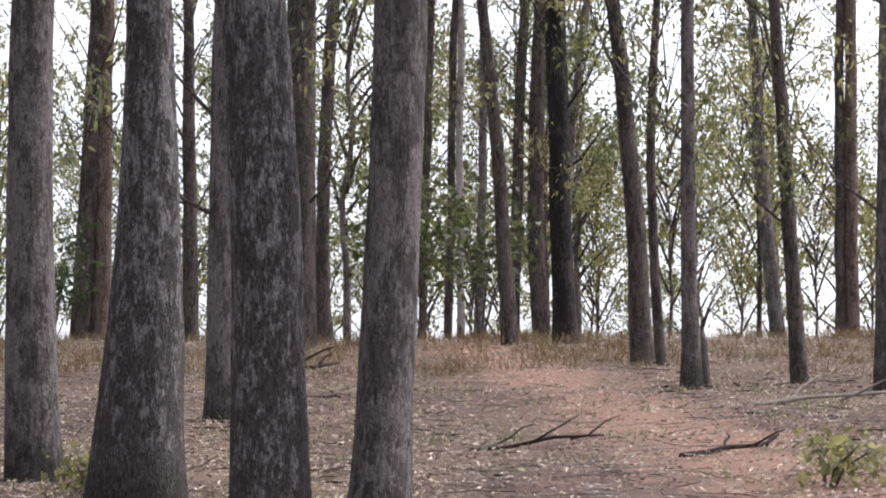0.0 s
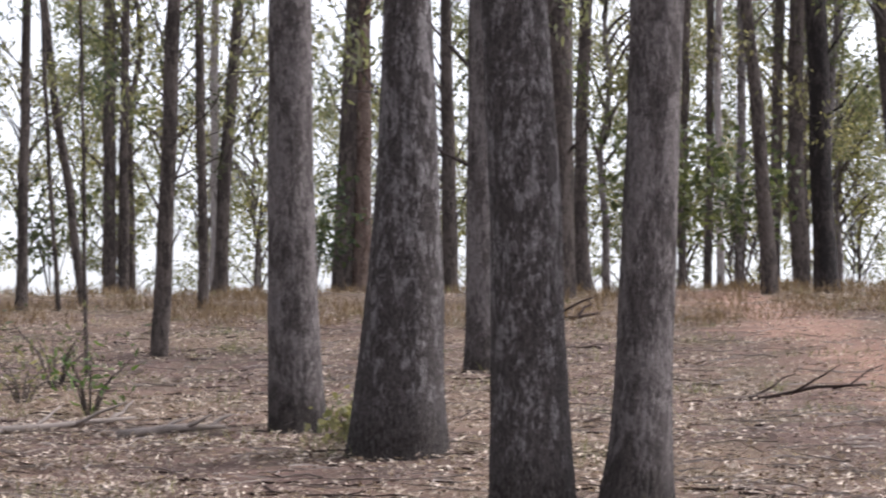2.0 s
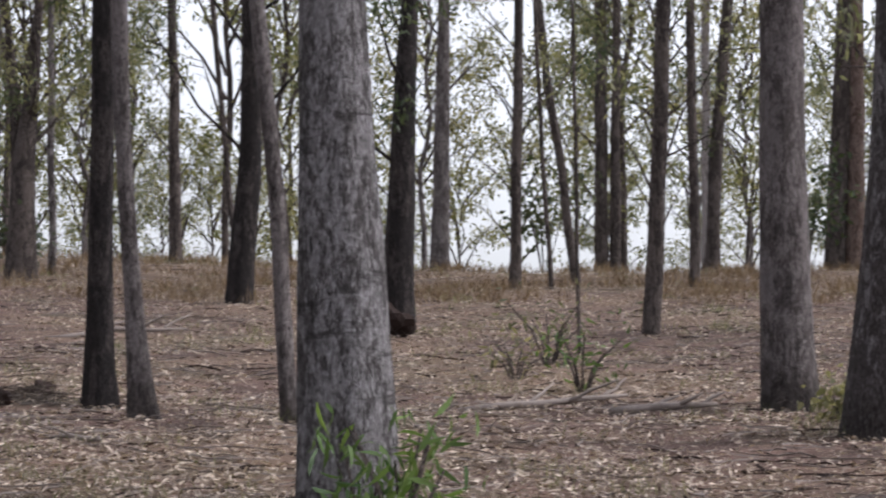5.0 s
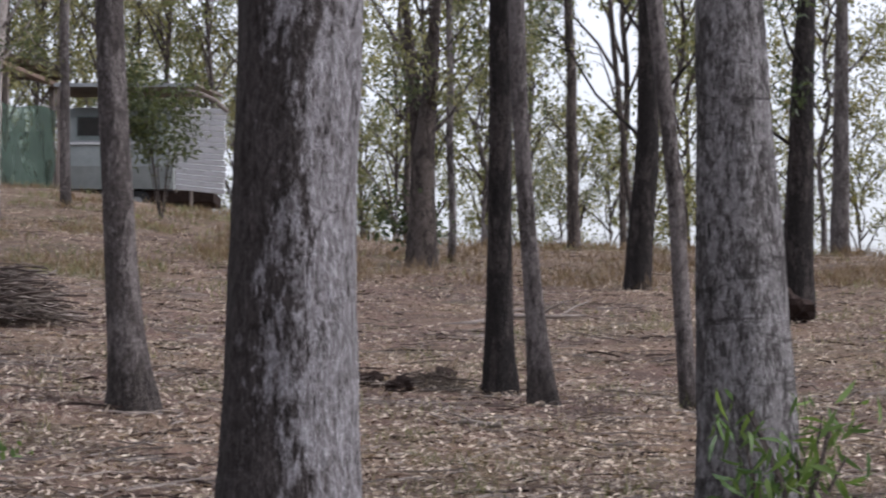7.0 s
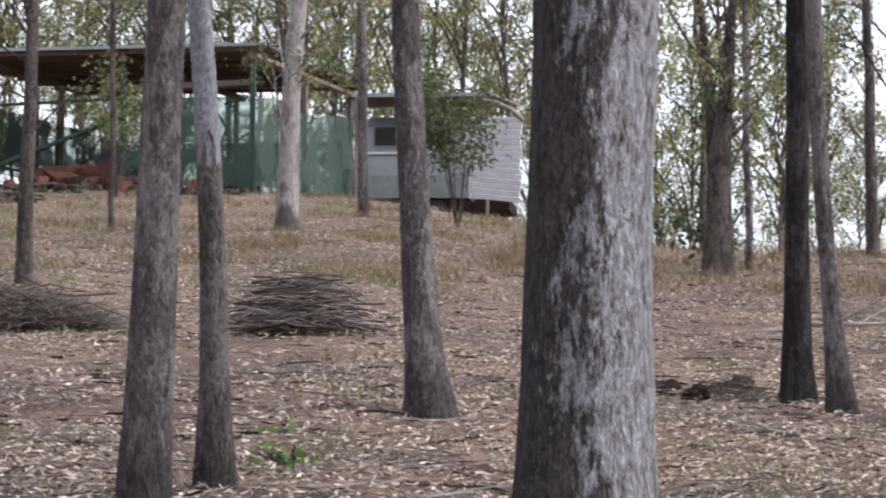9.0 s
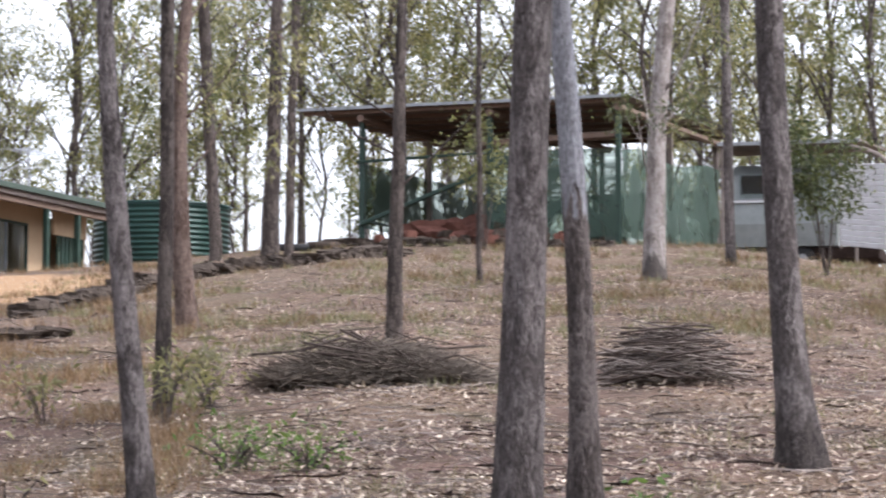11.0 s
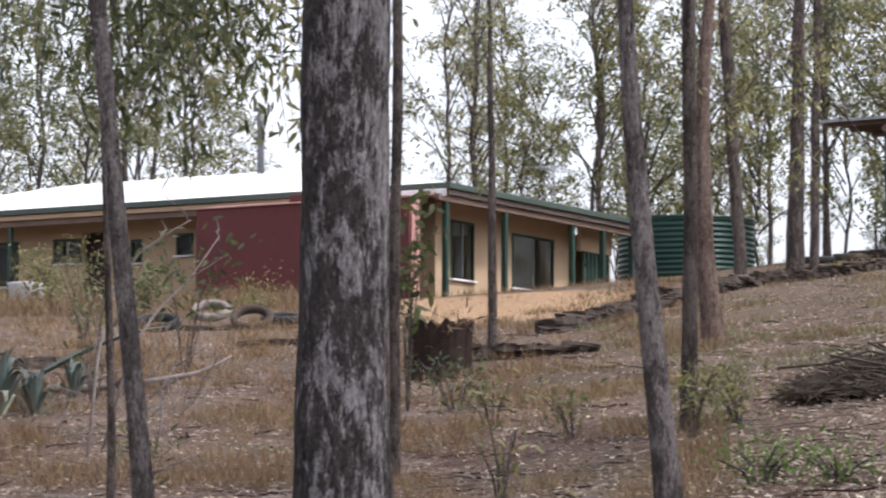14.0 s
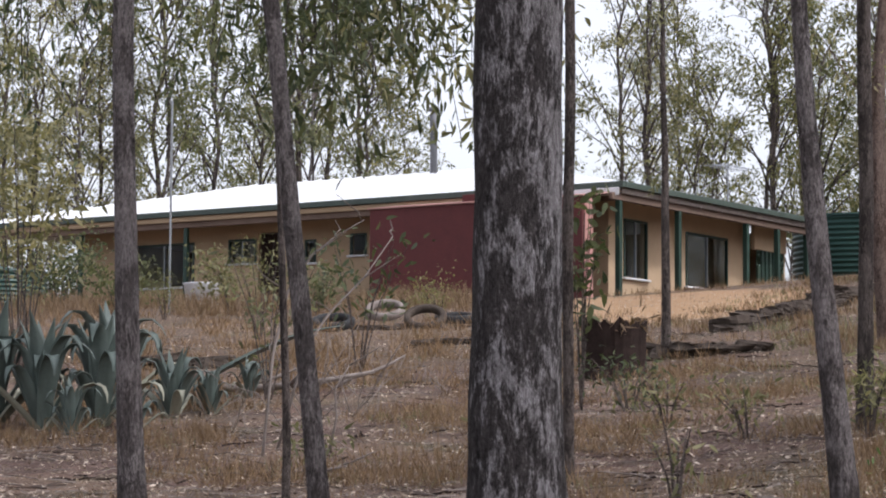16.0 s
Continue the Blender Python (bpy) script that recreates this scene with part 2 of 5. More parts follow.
def build_ground():
    az = np.radians(np.concatenate([np.arange(-180, -48, 6.0), np.arange(-48, 50, 0.4), np.arange(50, 180, 6.0)]))
    rr = np.concatenate([[0.5, 2, 4, 6, 8], np.arange(9, 30, 0.22), np.arange(30, 84, 0.6), [90, 100, 120, 160, 220, 300, 500, 900, 1600, 3000]])
    n, verts, faces = len(az), [(0.0, 0.0, 0.0)], []
    for r in rr:
        x, y = -np.sin(az) * r, np.cos(az) * r
        z = lie(x, y)
        verts += [(a, b, c + (ripple(a, b) if 5 < r < 100 else 0)) for a, b, c in zip(x.tolist(), y.tolist(), z.tolist())]
    faces += [(0, 1 + (j + 1) % n, 1 + j) for j in range(n)]
    for i in range(len(rr) - 1):
        o = 1 + i * n
        faces += [(o + j, o + (j + 1) % n, o + n + (j + 1) % n, o + n + j) for j in range(n)]
    me = mesh_of("ground", verts, [f[::-1] for f in faces], True)
    me.materials.append(ground_material())
    return tagged(new("ground", me), "sloping brown earth under dead leaves and bark", "ground", kind="structure")


build_ground()


def foot(x, y):
    return float(lie(x, y)) + ripple(x, y)


# ---- trees ----
def tube(verts, faces, pts, radii, sides, rough=0.0, seed=0.0, cap=True):
    """A bent tube through pts; rough: how far the surface is pushed in and out, as a share of the radius."""
    o = len(verts)
    for i, (p, r) in enumerate(zip(pts, radii)):
        d = (Vector(pts[min(i + 1, len(pts) - 1)]) - Vector(pts[max(i - 1, 0)])).normalized()
        side = d.cross(Vector((0.31, 0.95, 0.05))).normalized()
        up = side.cross(d)
        for k in range(sides):
            a = 2 * math.pi * k / sides
            q = r
            if rough:
                ca, sa = math.cos(a), math.sin(a)
                q *= 1 + rough * (noise.noise((ca * 1.3 + seed, sa * 1.3, p[2] * 0.9)) + 0.5 * noise.noise((ca * 4 + seed, sa * 4, p[2] * 2.2)) + 0.28 * noise.noise((ca * 11 + seed, sa * 11, p[2] * 5)))
            verts.append(tuple(Vector(p) + (side * math.cos(a) + up * math.sin(a)) * q))
    for i in range(len(pts) - 1):
        for k in range(sides):
            k2 = (k + 1) % sides
            faces.append((o + i * sides + k, o + i * sides + k2, o + (i + 1) * sides + k2, o + (i + 1) * sides + k))
    if cap:
        faces.append(tuple(range(o + (len(pts) - 1) * sides, o + len(pts) * sides)))
        faces.append(tuple(range(o + sides - 1, o - 1, -1)))


def leaves(centres, spreads, counts, rng, length=0.13, width=0.028, droop=0.8, full=False):
    """Hanging leaves gathered round the centres, each a small kite of its own, or with full a longer six-cornered blade."""
    c = np.repeat(np.asarray(centres, float), counts, axis=0)
    s = np.repeat(np.asarray(spreads, float), counts)[:, None]
    p = c + rng.normal(size=c.shape) * s * np.array([1, 1, 0.8])
    d = rng.normal(size=c.shape)
    d[:, 2] -= droop * 1.6
    d /= np.linalg.norm(d, axis=1)[:, None]
    w = np.cross(d, rng.normal(size=c.shape))
    w /= np.linalg.norm(w, axis=1)[:, None]
    k = rng.uniform(0.7, 1.35, size=(len(c), 1))
    sides = 6 if full else 4
    if full:
        bow = np.cross(d, w) * length * k * 0.10
        ring = [p, p + d * length * k * 0.25 + w * width * k * 0.85 + bow, p + d * length * k * 0.6 + w * width * k * 0.7 + bow, p + d * length * k,
                p + d * length * k * 0.6 - w * width * k * 0.7 + bow, p + d * length * k * 0.25 - w * width * k * 0.85 + bow]
    else:
        ring = [p, p + d * length * k * 0.4 + w * width * k, p + d * length * k, p + d * length * k * 0.4 - w * width * k]
    v = np.stack(ring, 1).reshape(-1, 3)
    n = len(c)
    me = bpy.data.meshes.new("crown")
    me.vertices.add(sides * n)
    me.vertices.foreach_set("co", v.ravel())
    me.loops.add(sides * n)
    me.loops.foreach_set("vertex_index", np.arange(sides * n))
    me.polygons.add(n)
    me.polygons.foreach_set("loop_start", np.arange(0, sides * n, sides))
    me.update(calc_edges=True)
    return me


def child(name, me, material, parent, label=""):
    ob = new(name, me)
    if material and not me.materials:
        me.materials.append(material)
    ob.parent = parent
    return tagged(ob, label)


def crown_mesh(rng, base, top, reach, clumps, per, length=0.13, width=0.028):
    """Forking limbs and hanging bunches of foliage of a gum above the height base."""
    verts, faces, cents, spr, num = [], [], [], [], []
    for i in range(clumps):
        h = base + (top - base) * ((i + 0.5) / clumps) ** 0.9
        a = rng.uniform(0, 6.28)
        out = reach * rng.uniform(0.35, 1.0) * (1.1 - 0.6 * (h - base) / (top - base))
        rise = out * rng.uniform(0.7, 2.0)
        def along(k, a=a, out=out, rise=rise, h=h):
            return Vector((math.cos(a) * out * k, math.sin(a) * out * k, h + rise * k ** 0.75))
        tube(verts, faces, [tuple(along(k)) for k in (0, 0.3, 0.65, 1.0)], [0.034, 0.026, 0.016, 0.006], 4, cap=False)
        for k in (0.45, 0.7, 0.9, 1.0):
            o = along(k)
            b = a + rng.normal() * 0.9
            ln = reach * rng.uniform(0.12, 0.34)
            tip = o + Vector((math.cos(b) * ln, math.sin(b) * ln, ln * rng.uniform(-0.2, 0.9)))
            tube(verts, faces, [tuple(o), tuple((o + tip) / 2 + Vector((0, 0, ln * 0.12))), tuple(tip)], [0.011, 0.008, 0.003], 3, cap=False)
            size = rng.uniform(0.08, 0.21)
            for q in range(2):
                cents.append((tip[0] + rng.normal() * 0.16, tip[1] + rng.normal() * 0.16, tip[2] - q * size * 1.3))
                spr.append(size * (1 - 0.3 * q))
                num.append(max(4, int(per * 0.5 * (size / 0.155) ** 1.5)))
    return verts, faces, leaves(cents, spr, num, rng, length, width)


RNG = np.random.default_rng(11)
UPPER = []
for _ in range(3):      # crowns of the nearer trees, high over the lens
    _v, _f, _l = crown_mesh(RNG, 0.0, 5.5, 2.2, 8, 14, 0.2, 0.045)
    UPPER.append((mesh_of("branchwork", _v, _f, True), _l))
    _l.materials.append(LEAF_OLIVE)
WORD = {"grey": "grey fibrous bark", "mottled": "dark bark flecked pale grey", "blotched": "dark bark blotched pale grey", "half_pale": "dark bark paler down one side", "half_shed": "brown bark shed higher up",
        "rough": "rough grey bark cracked across", "dark": "dark brown bark", "black": "fire-blackened bark", "red": "reddish brown bark", "pale": "smooth pale bark"}
count = [0]


def gum(kind, x, y, girth, taper, flare, lean, bend, seen):
    """A gum tree: a rough tapering trunk that leans and bends across the line of sight, limbs and a high crown."""
    count[0] += 1
    r = math.hypot(x, y)
    sx, sy = y / r, -x / r
    z = foot(x, y)
    tree = tagged(new("gum_tree"), "tall eucalypt with " + WORD[kind] + " on the slope", "tree", "eucalypts on the slope")
    tree.matrix_basis = pose(x, y, z)
    tall = min(max(30 * girth, 9.0), 13.0) + (count[0] % 5) * 0.6
    near = r < 22
    n = 70 if near else 26
    pts, radii = [], []
    thin = min(taper, 0.9 * girth / tall)
    for i in range(n + 1):
        h = -0.25 + (tall + 0.25) * (i / n) ** 1.5
        if h <= seen:
            u = lean * h + bend * h * h
        else:
            u = lean * seen + bend * seen * seen + (lean + 2 * bend * seen) * (h - seen) * 0.8
        g = girth - (taper * h if h <= seen else taper * seen + thin * (h - seen)) + flare * math.exp(-max(h, 0) / 0.35)
        w = 0.012 * r / 15
        wob = w * noise.noise((h * 0.9, count[0] * 3.1, 0)) if h > 0.2 else 0
        pts.append((sx * (u + wob), sy * (u + wob), h))
        radii.append(max(g / 2, 0.012))
    verts, faces = [], []
    tube(verts, faces, pts, radii, 28 if near else 12, 0.09 if near else 0.07, count[0] * 7.7)
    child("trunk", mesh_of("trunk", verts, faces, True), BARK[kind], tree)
    if r > 22 and girth > 0.1:
        q = np.random.default_rng(count[0])
        lv, lf, cents, spr = [], [], [], []
        for k in range(4):
            h = seen * (0.5 + 0.16 * k) + q.uniform(-0.3, 0.3)
            j = max(i for i in range(n + 1) if pts[i][2] <= h)
            a, ln = q.uniform(0, 6.28), q.uniform(0.8, 1.9)
            o = Vector(pts[j])
            tip = o + Vector((math.cos(a) * ln * 0.7, math.sin(a) * ln * 0.7, ln * q.uniform(0.5, 1.1)))
            mid = (o + tip) / 2 + Vector((0, 0, -0.12 * ln))
            tube(lv, lf, [tuple(o), tuple(mid), tuple(tip)], [0.075 * girth, 0.05 * girth, 0.008], 5, cap=False)
            for w in (0.7, 1.0):
                e = mid.lerp(tip, w) + Vector(q.normal(size=3)) * 0.25
                tube(lv, lf, [tuple(mid.lerp(tip, w * 0.7)), tuple(e)], [0.01, 0.004], 3, cap=False)
                cents += [tuple(e), (e[0], e[1], e[2] - 0.22)]
                spr += [0.17, 0.12]
        tagged(child("branchwork", mesh_of("branchwork", lv, lf, True), BARK[kind], tree), kind="stuff")
        child("foliage", leaves(cents, spr, [40] * len(cents), q, 0.095, 0.014), LEAF_DARK if count[0] % 2 else LEAF_OLIVE, tree)
    limbs, foliage = UPPER[count[0] % 3]
    at = pts[int(n * 0.86)]
    for name, me, material in (("branchwork", limbs, BARK["grey"]), ("crown", foliage, LEAF_OLIVE)):
        ob = tagged(child(name, me, material, tree), kind="stuff" if name == "branchwork" else "")
        ob.matrix_basis = pose(at[0], at[1], max(at[2] - 2.0, seen + 1.2), 0, 0, count[0] * 77)
    return tree


gum("grey", 5.52, 17.03, 0.351, 0.0216, 0.050, -0.0372, 0.00958, 3.2)
gum("mottled", 5.52, 15.12, 0.548, 0.1002, 0.065, 0.0722, -0.01651, 2.7)
gum("mottled", 5.19, 12.30, 0.387, 0.0198, 0.041, 0.0029, -0.01143, 2.8)
gum("grey", 8.66, 21.63, 0.277, 0.0051, 0.040, 0.0232, 0.00000, 3.7)
gum("dark", 15.90, 36.65, 0.484, 0.0099, 0.074, 0.0187, 0.00000, 4.5)
gum("dark", 20.33, 45.68, 0.252, 0.0020, 0.302, -0.0096, 0.00660, 5.6)  # behind the crest
gum("grey", 5.65, 12.09, 0.266, 0.0020, 0.135, 0.0747, -0.00768, 2.8)
gum("dark", 21.95, 44.92, 0.158, 0.0020, 0.023, 0.0376, 0.00000, 6.5)  # behind the crest
gum("dark", 16.18, 47.31, 0.396, 0.0073, 0.062, 0.0548, 0.00000, 6.5)  # behind the crest
gum("red", 16.54, 47.18, 0.322, 0.0020, 0.049, 0.0120, 0.00000, 6.5)  # behind the crest
gum("dark", 18.08, 46.62, 0.322, 0.0209, 0.045, -0.0058, 0.00000, 6.5)  # behind the crest
gum("dark", 18.54, 34.99, 0.251, 0.0171, 0.015, -0.0320, -0.00674, 5.1)
gum("dark", 23.49, 44.14, 0.231, 0.0071, 0.014, 0.0157, 0.00399, 6.5)  # behind the crest
gum("dark", 23.93, 43.90, 0.342, 0.0119, 0.021, -0.0499, 0.00943, 6.5)  # behind the crest
gum("black", 19.52, 35.08, 0.332, 0.0024, 0.119, -0.0162, 0.00071, 5.2)
gum("grey", 24.42, 43.63, 0.153, 0.0020, 0.037, -0.0603, 0.01901, 6.5)  # behind the crest
gum("dark", 17.06, 28.72, 0.293, 0.0255, 0.018, -0.0210, -0.00910, 4.5)
gum("dark", 16.87, 27.95, 0.134, 0.0080, 0.008, -0.0783, 0.01896, 4.5)
gum("grey", 14.73, 23.81, 0.185, 0.0123, 0.069, -0.0094, 0.00420, 4.0)
gum("dark", 15.99, 23.71, 0.186, 0.0153, 0.011, -0.0418, -0.00079, 4.1)
gum("grey", 27.65, 41.66, 0.311, 0.0241, 0.019, -0.0944, 0.00651, 6.4)  # behind the crest
gum("dark", 28.59, 41.02, 0.225, 0.0094, 0.035, 0.0174, 0.00000, 6.3)  # behind the crest
gum("red", 28.75, 40.91, 0.259, 0.0060, 0.041, 0.0167, 0.00000, 6.3)  # behind the crest
gum("grey", 16.02, 22.23, 0.237, 0.0187, 0.037, 0.0273, 0.00000, 3.9)
gum("dark", 22.40, 44.70, 0.156, 0.0020, 0.023, 0.0309, 0.00000, 6.5)  # behind the crest
gum("pale", 22.61, 44.60, 0.146, 0.0020, 0.022, 0.0092, 0.00000, 6.5)  # behind the crest
gum("grey", 22.94, 44.43, 0.210, 0.0132, 0.031, 0.0212, 0.00000, 6.5)  # behind the crest
gum("dark", 6.63, 24.67, 0.169, 0.0105, 0.010, 0.0542, -0.00234, 3.4)
gum("dark", 5.46, 22.65, 0.035, 0.0020, 0.005, -0.0208, 0.00000, 1.6)
gum("dark", 8.95, 37.34, 0.129, 0.0021, 0.019, -0.1369, 0.00000, 3.4)
gum("dark", 7.65, 35.43, 0.155, 0.0083, 0.025, 0.0156, 0.00000, 4.1)
gum("dark", 8.15, 35.43, 0.065, 0.0020, 0.009, -0.0592, 0.00000, 3.3)
gum("dark", 12.11, 48.51, 0.254, 0.0063, 0.036, 0.0029, 0.00000, 5.5)  # behind the crest
gum("dark", 12.36, 48.45, 0.206, 0.0106, 0.033, 0.0073, 0.00000, 5.5)  # behind the crest
gum("dark", 9.89, 34.56, 0.144, 0.0068, 0.022, -0.0092, 0.00000, 4.1)
gum("dark", 14.03, 47.99, 0.290, 0.0161, 0.117, 0.0622, 0.00128, 5.5)  # behind the crest
gum("pale", 13.96, 48.01, 0.164, 0.0020, 0.023, 0.0054, 0.00000, 5.5)  # behind the crest
gum("grey", 9.25, 49.39, 0.373, 0.0294, 0.054, 0.0129, 0.00000, 5.5)  # behind the crest
gum("black", 4.68, 27.30, 0.349, 0.0496, 0.021, 0.0067, 0.00834, 3.5)
gum("rough", 1.67, 10.97, 0.440, 0.0706, 0.028, -0.0163, -0.00630, 2.2)
gum("grey", 2.12, 16.26, 0.102, 0.0020, 0.018, -0.0435, -0.01531, 2.5)
gum("black", 3.37, 30.31, 0.321, 0.0382, 0.019, 0.1014, -0.01995, 3.3)
gum("dark", 3.44, 30.96, 0.071, 0.0020, 0.020, -0.0829, -0.00207, 3.3)
gum("black", 1.06, 17.52, 0.155, 0.0020, 0.102, -0.0119, 0.00569, 2.6)
gum("grey", 1.26, 16.45, 0.104, 0.0020, 0.113, -0.1204, 0.02042, 2.5)
gum("dark", 1.08, 34.53, 0.423, 0.0931, 0.025, 0.0015, 0.01704, 3.5)
gum("dark", 1.06, 34.83, 0.251, 0.0440, 0.015, 0.0221, -0.02342, 3.5)
gum("grey", 1.55, 36.42, 0.106, 0.0041, 0.016, -0.0123, 0.00000, 3.6)
gum("dark", 3.82, 43.43, 0.219, 0.0187, 0.034, -0.0202, 0.00000, 4.1)
gum("half_pale", -0.18, 10.35, 0.509, 0.0143, 0.081, 0.0070, 0.00498, 2.1)
gum("grey", -1.10, 14.81, 0.162, 0.0020, 0.160, -0.1063, 0.01820, 2.2)
gum("grey", -4.34, 43.58, 0.167, 0.0020, 0.027, -0.0180, 0.00000, 3.4)
gum("pale", -4.98, 38.88, 0.331, 0.0280, 0.048, -0.0223, 0.01963, 3.2)
gum("grey", -2.01, 11.12, 0.195, 0.0146, 0.053, 0.0342, 0.00044, 2.3)
gum("half_shed", -1.78, 11.56, 0.111, 0.0047, 0.087, -0.0089, -0.01728, 2.3)
gum("dark", -5.70, 25.06, 0.161, 0.0194, 0.010, 0.0178, 0.00143, 3.1)
gum("dark", -7.18, 36.96, 0.080, 0.0020, 0.012, -0.0069, 0.00000, 3.8)
gum("grey", -3.94, 12.13, 0.135, 0.0229, 0.024, -0.1165, 0.01160, 2.6)
gum("dark", -5.81, 18.25, 0.104, 0.0020, 0.051, 0.0081, -0.00235, 3.0)
gum("red", -8.83, 28.62, 0.228, 0.0269, 0.058, -0.1078, 0.02531, 3.8)
gum("dark", -16.34, 54.92, 0.268, 0.0020, 0.041, -0.0563, 0.00000, 5.8)
gum("dark", -14.13, 51.13, 0.351, 0.0245, 0.053, 0.0271, 0.00000, 5.4)
gum("dark", -13.42, 49.93, 0.182, 0.0020, 0.028, 0.0212, 0.00000, 5.2)
gum("dark", -11.73, 29.29, 0.120, 0.0169, 0.007, 0.0085, -0.00455, 4.3)
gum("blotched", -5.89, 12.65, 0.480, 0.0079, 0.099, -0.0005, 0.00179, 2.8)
gum("dark", -7.02, 15.87, 0.073, 0.0020, 0.006, 0.0007, -0.00007, 3.1)
gum("grey", -7.81, 12.04, 0.130, 0.0067, 0.065, -0.0586, 0.00864, 2.9)
gum("grey", -6.99, 12.59, 0.109, 0.0071, 0.021, -0.0964, -0.00389, 2.9)
gum("dark", -8.15, 14.23, 0.050, 0.0058, 0.003, -0.0122, -0.00997, 2.0)


# slender regrowth behind the crest, leafy almost to the ground
def regrowth(seed, tall, girth, base, reach, clumps, per, leaf):
    rng = np.random.default_rng(seed)
    tree = tagged(new("sapling_gum"), "slender leafy eucalypt behind the crest of the slope", "tree", "regrowth behind the crest")
    pts = [(0.25 * noise.noise((i * 0.35, seed, 0)) * i / 4, 0.25 * noise.noise((seed, i * 0.35, 4)) * i / 4, -0.4 + tall * i / 14) for i in range(15)]
    verts, faces = [], []
    tube(verts, faces, pts, [girth / 2 * (1 - 0.8 * i / 14) for i in range(15)], 7, 0.08, seed)
    v, f, l = crown_mesh(rng, base, tall * 0.95, reach, clumps, per, 0.125, 0.023)
    tagged(child("limb", mesh_of("limb", v, f, True), BARK["dark"], tree), kind="stuff")
    child("trunk", mesh_of("trunk", verts, faces, True), BARK["dark"] if seed % 3 else BARK["grey"], tree)
    child("crown", l, leaf, tree)
    return tree


KINDS = [regrowth(21, 9, 0.16, 2.0, 1.8, 22, 50, LEAF_OLIVE), regrowth(22, 12, 0.20, 3.2, 2.2, 25, 50, LEAF_OLIVE), regrowth(23, 14, 0.24, 4.5, 2.5, 25, 52, LEAF_OLIVE),
         regrowth(24, 7, 0.10, 1.0, 1.6, 21, 50, LEAF_BRIGHT), regrowth(25, 11, 0.14, 1.6, 1.8, 24, 48, LEAF_BRIGHT),
         regrowth(26, 4.6, 0.08, 0.7, 1.7, 17, 40, LEAF_BRIGHT), regrowth(27, 6.0, 0.09, 0.9, 2.0, 19, 38, LEAF_OLIVE)]


def stand(kind, az, r, turn, scale):
    x, y = -math.sin(radians(az)) * r, math.cos(radians(az)) * r
    m = pose(x, y, foot(x, y) if r < 84 else float(lie(x, y)), 0, 0, turn) @ Matrix.Scale(scale, 4)
    return copy_thing(KINDS[kind], m)


# density by heading: thick on both sides, a gap of open sky in the middle of the crest and over the roof
OPEN = [(-38, -16, 0.52), (-6, 1, 0.75), (-22, -17, 0.3), (-17, -9.2, 0.25), (-32, -28, 0.35), (-9.2, -7.2, 0.45), (22.5, 27, 0.25)]
for i in range(140):
    az = -37.5 + 75.5 * ((i * 0.6180339) % 1.0)
    r = 54 + 46 * ((i * 0.7548777) % 1.0)
    house = az > 15.5
    if house:
        r = 88 + (r - 54) * 0.7
    elif az > 2:
        r = 74 + (r - 54) * 0.6
    keep = 1.0
    for lo, hi, share in OPEN:
        if lo < az < hi:
            keep = share
    if RNG.random() > keep:
        continue
    stand((i * 7) % 5, az, r, i * 47, 0.85 + 0.4 * ((i * 0.415) % 1.0))
# low scrub that fills the gaps over the crest
for lo, hi, step, near, deep in ((-38, -24, 0.72, 56, 30), (-24, -14.2, 0.95, 56, 30), (-14.2, -9.6, 1.5, 62, 26), (-9.6, 4.5, 0.9, 72, 24)):
    for i in range(int((hi - lo) / step)):
        stand(5 + i % 2, lo + (i + 0.5 * ((i * 0.618) % 1)) * step, near + deep * ((i * 0.7548777 + 0.3) % 1.0), i * 83, 0.75 + 0.5 * ((i * 0.415) % 1.0))
# fuller trees beside and behind the house and the shed
for az, r, k, size, turn in (
        (13.4, 80, 3, 1.7, 0),
        (16.2, 88, 3, 1.9, 122),
        (18.6, 90, 3, 2.1, 244),
        (20.8, 94, 3, 1.8, 6),
        (29.3, 86, 0, 1.4, 128),
        (31.4, 88, 1, 1.2, 250),
        (33.3, 90, 0, 1.5, 12),
        (35.1, 92, 4, 1.4, 134),
        (36.8, 88, 0, 1.5, 256),
        (24.6, 106, 3, 1.5, 18),
        (1.6, 70, 0, 1.3, 31), (2.7, 68, 4, 1.4, 77), (3.6, 72, 1, 1.2, 200), (5.0, 74, 0, 1.5, 300), (6.2, 78, 4, 1.5, 15),
        (7.4, 76, 1, 1.3, 95), (10.2, 80, 4, 1.6, 33), (11.6, 82, 0, 1.6, 210), (12.6, 78, 1, 1.3, 160), (14.8, 82, 4, 1.6, 66),
        (17.4, 84, 0, 1.7, 180), (19.6, 86, 4, 1.7, 290), (22.2, 92, 1, 1.4, 50), (28.2, 90, 4, 1.5, 10), (30.4, 92, 4, 1.6, 222), (32.4, 86, 4, 1.5, 310), (34.2, 88, 0, 1.6, 91),
        (8.6, 80, 3, 1.6, 140),
        (4.2, 76, 3, 1.5, 262),
        (-33.2, 66, 4, 1.2, 24),
        (-29.4, 64, 0, 1.2, 146),
        (-25.6, 66, 4, 1.1, 268),
        (-21.2, 64, 0, 1.1, 30),
):
    stand(k, az, r, turn, 1 + (size - 1) * 0.4)
for i, ob in enumerate(KINDS):
    ob.matrix_basis = pose(34 - 11 * i, 92, float(lie(34 - 11 * i, 92)), 0, 0, 40 * i)


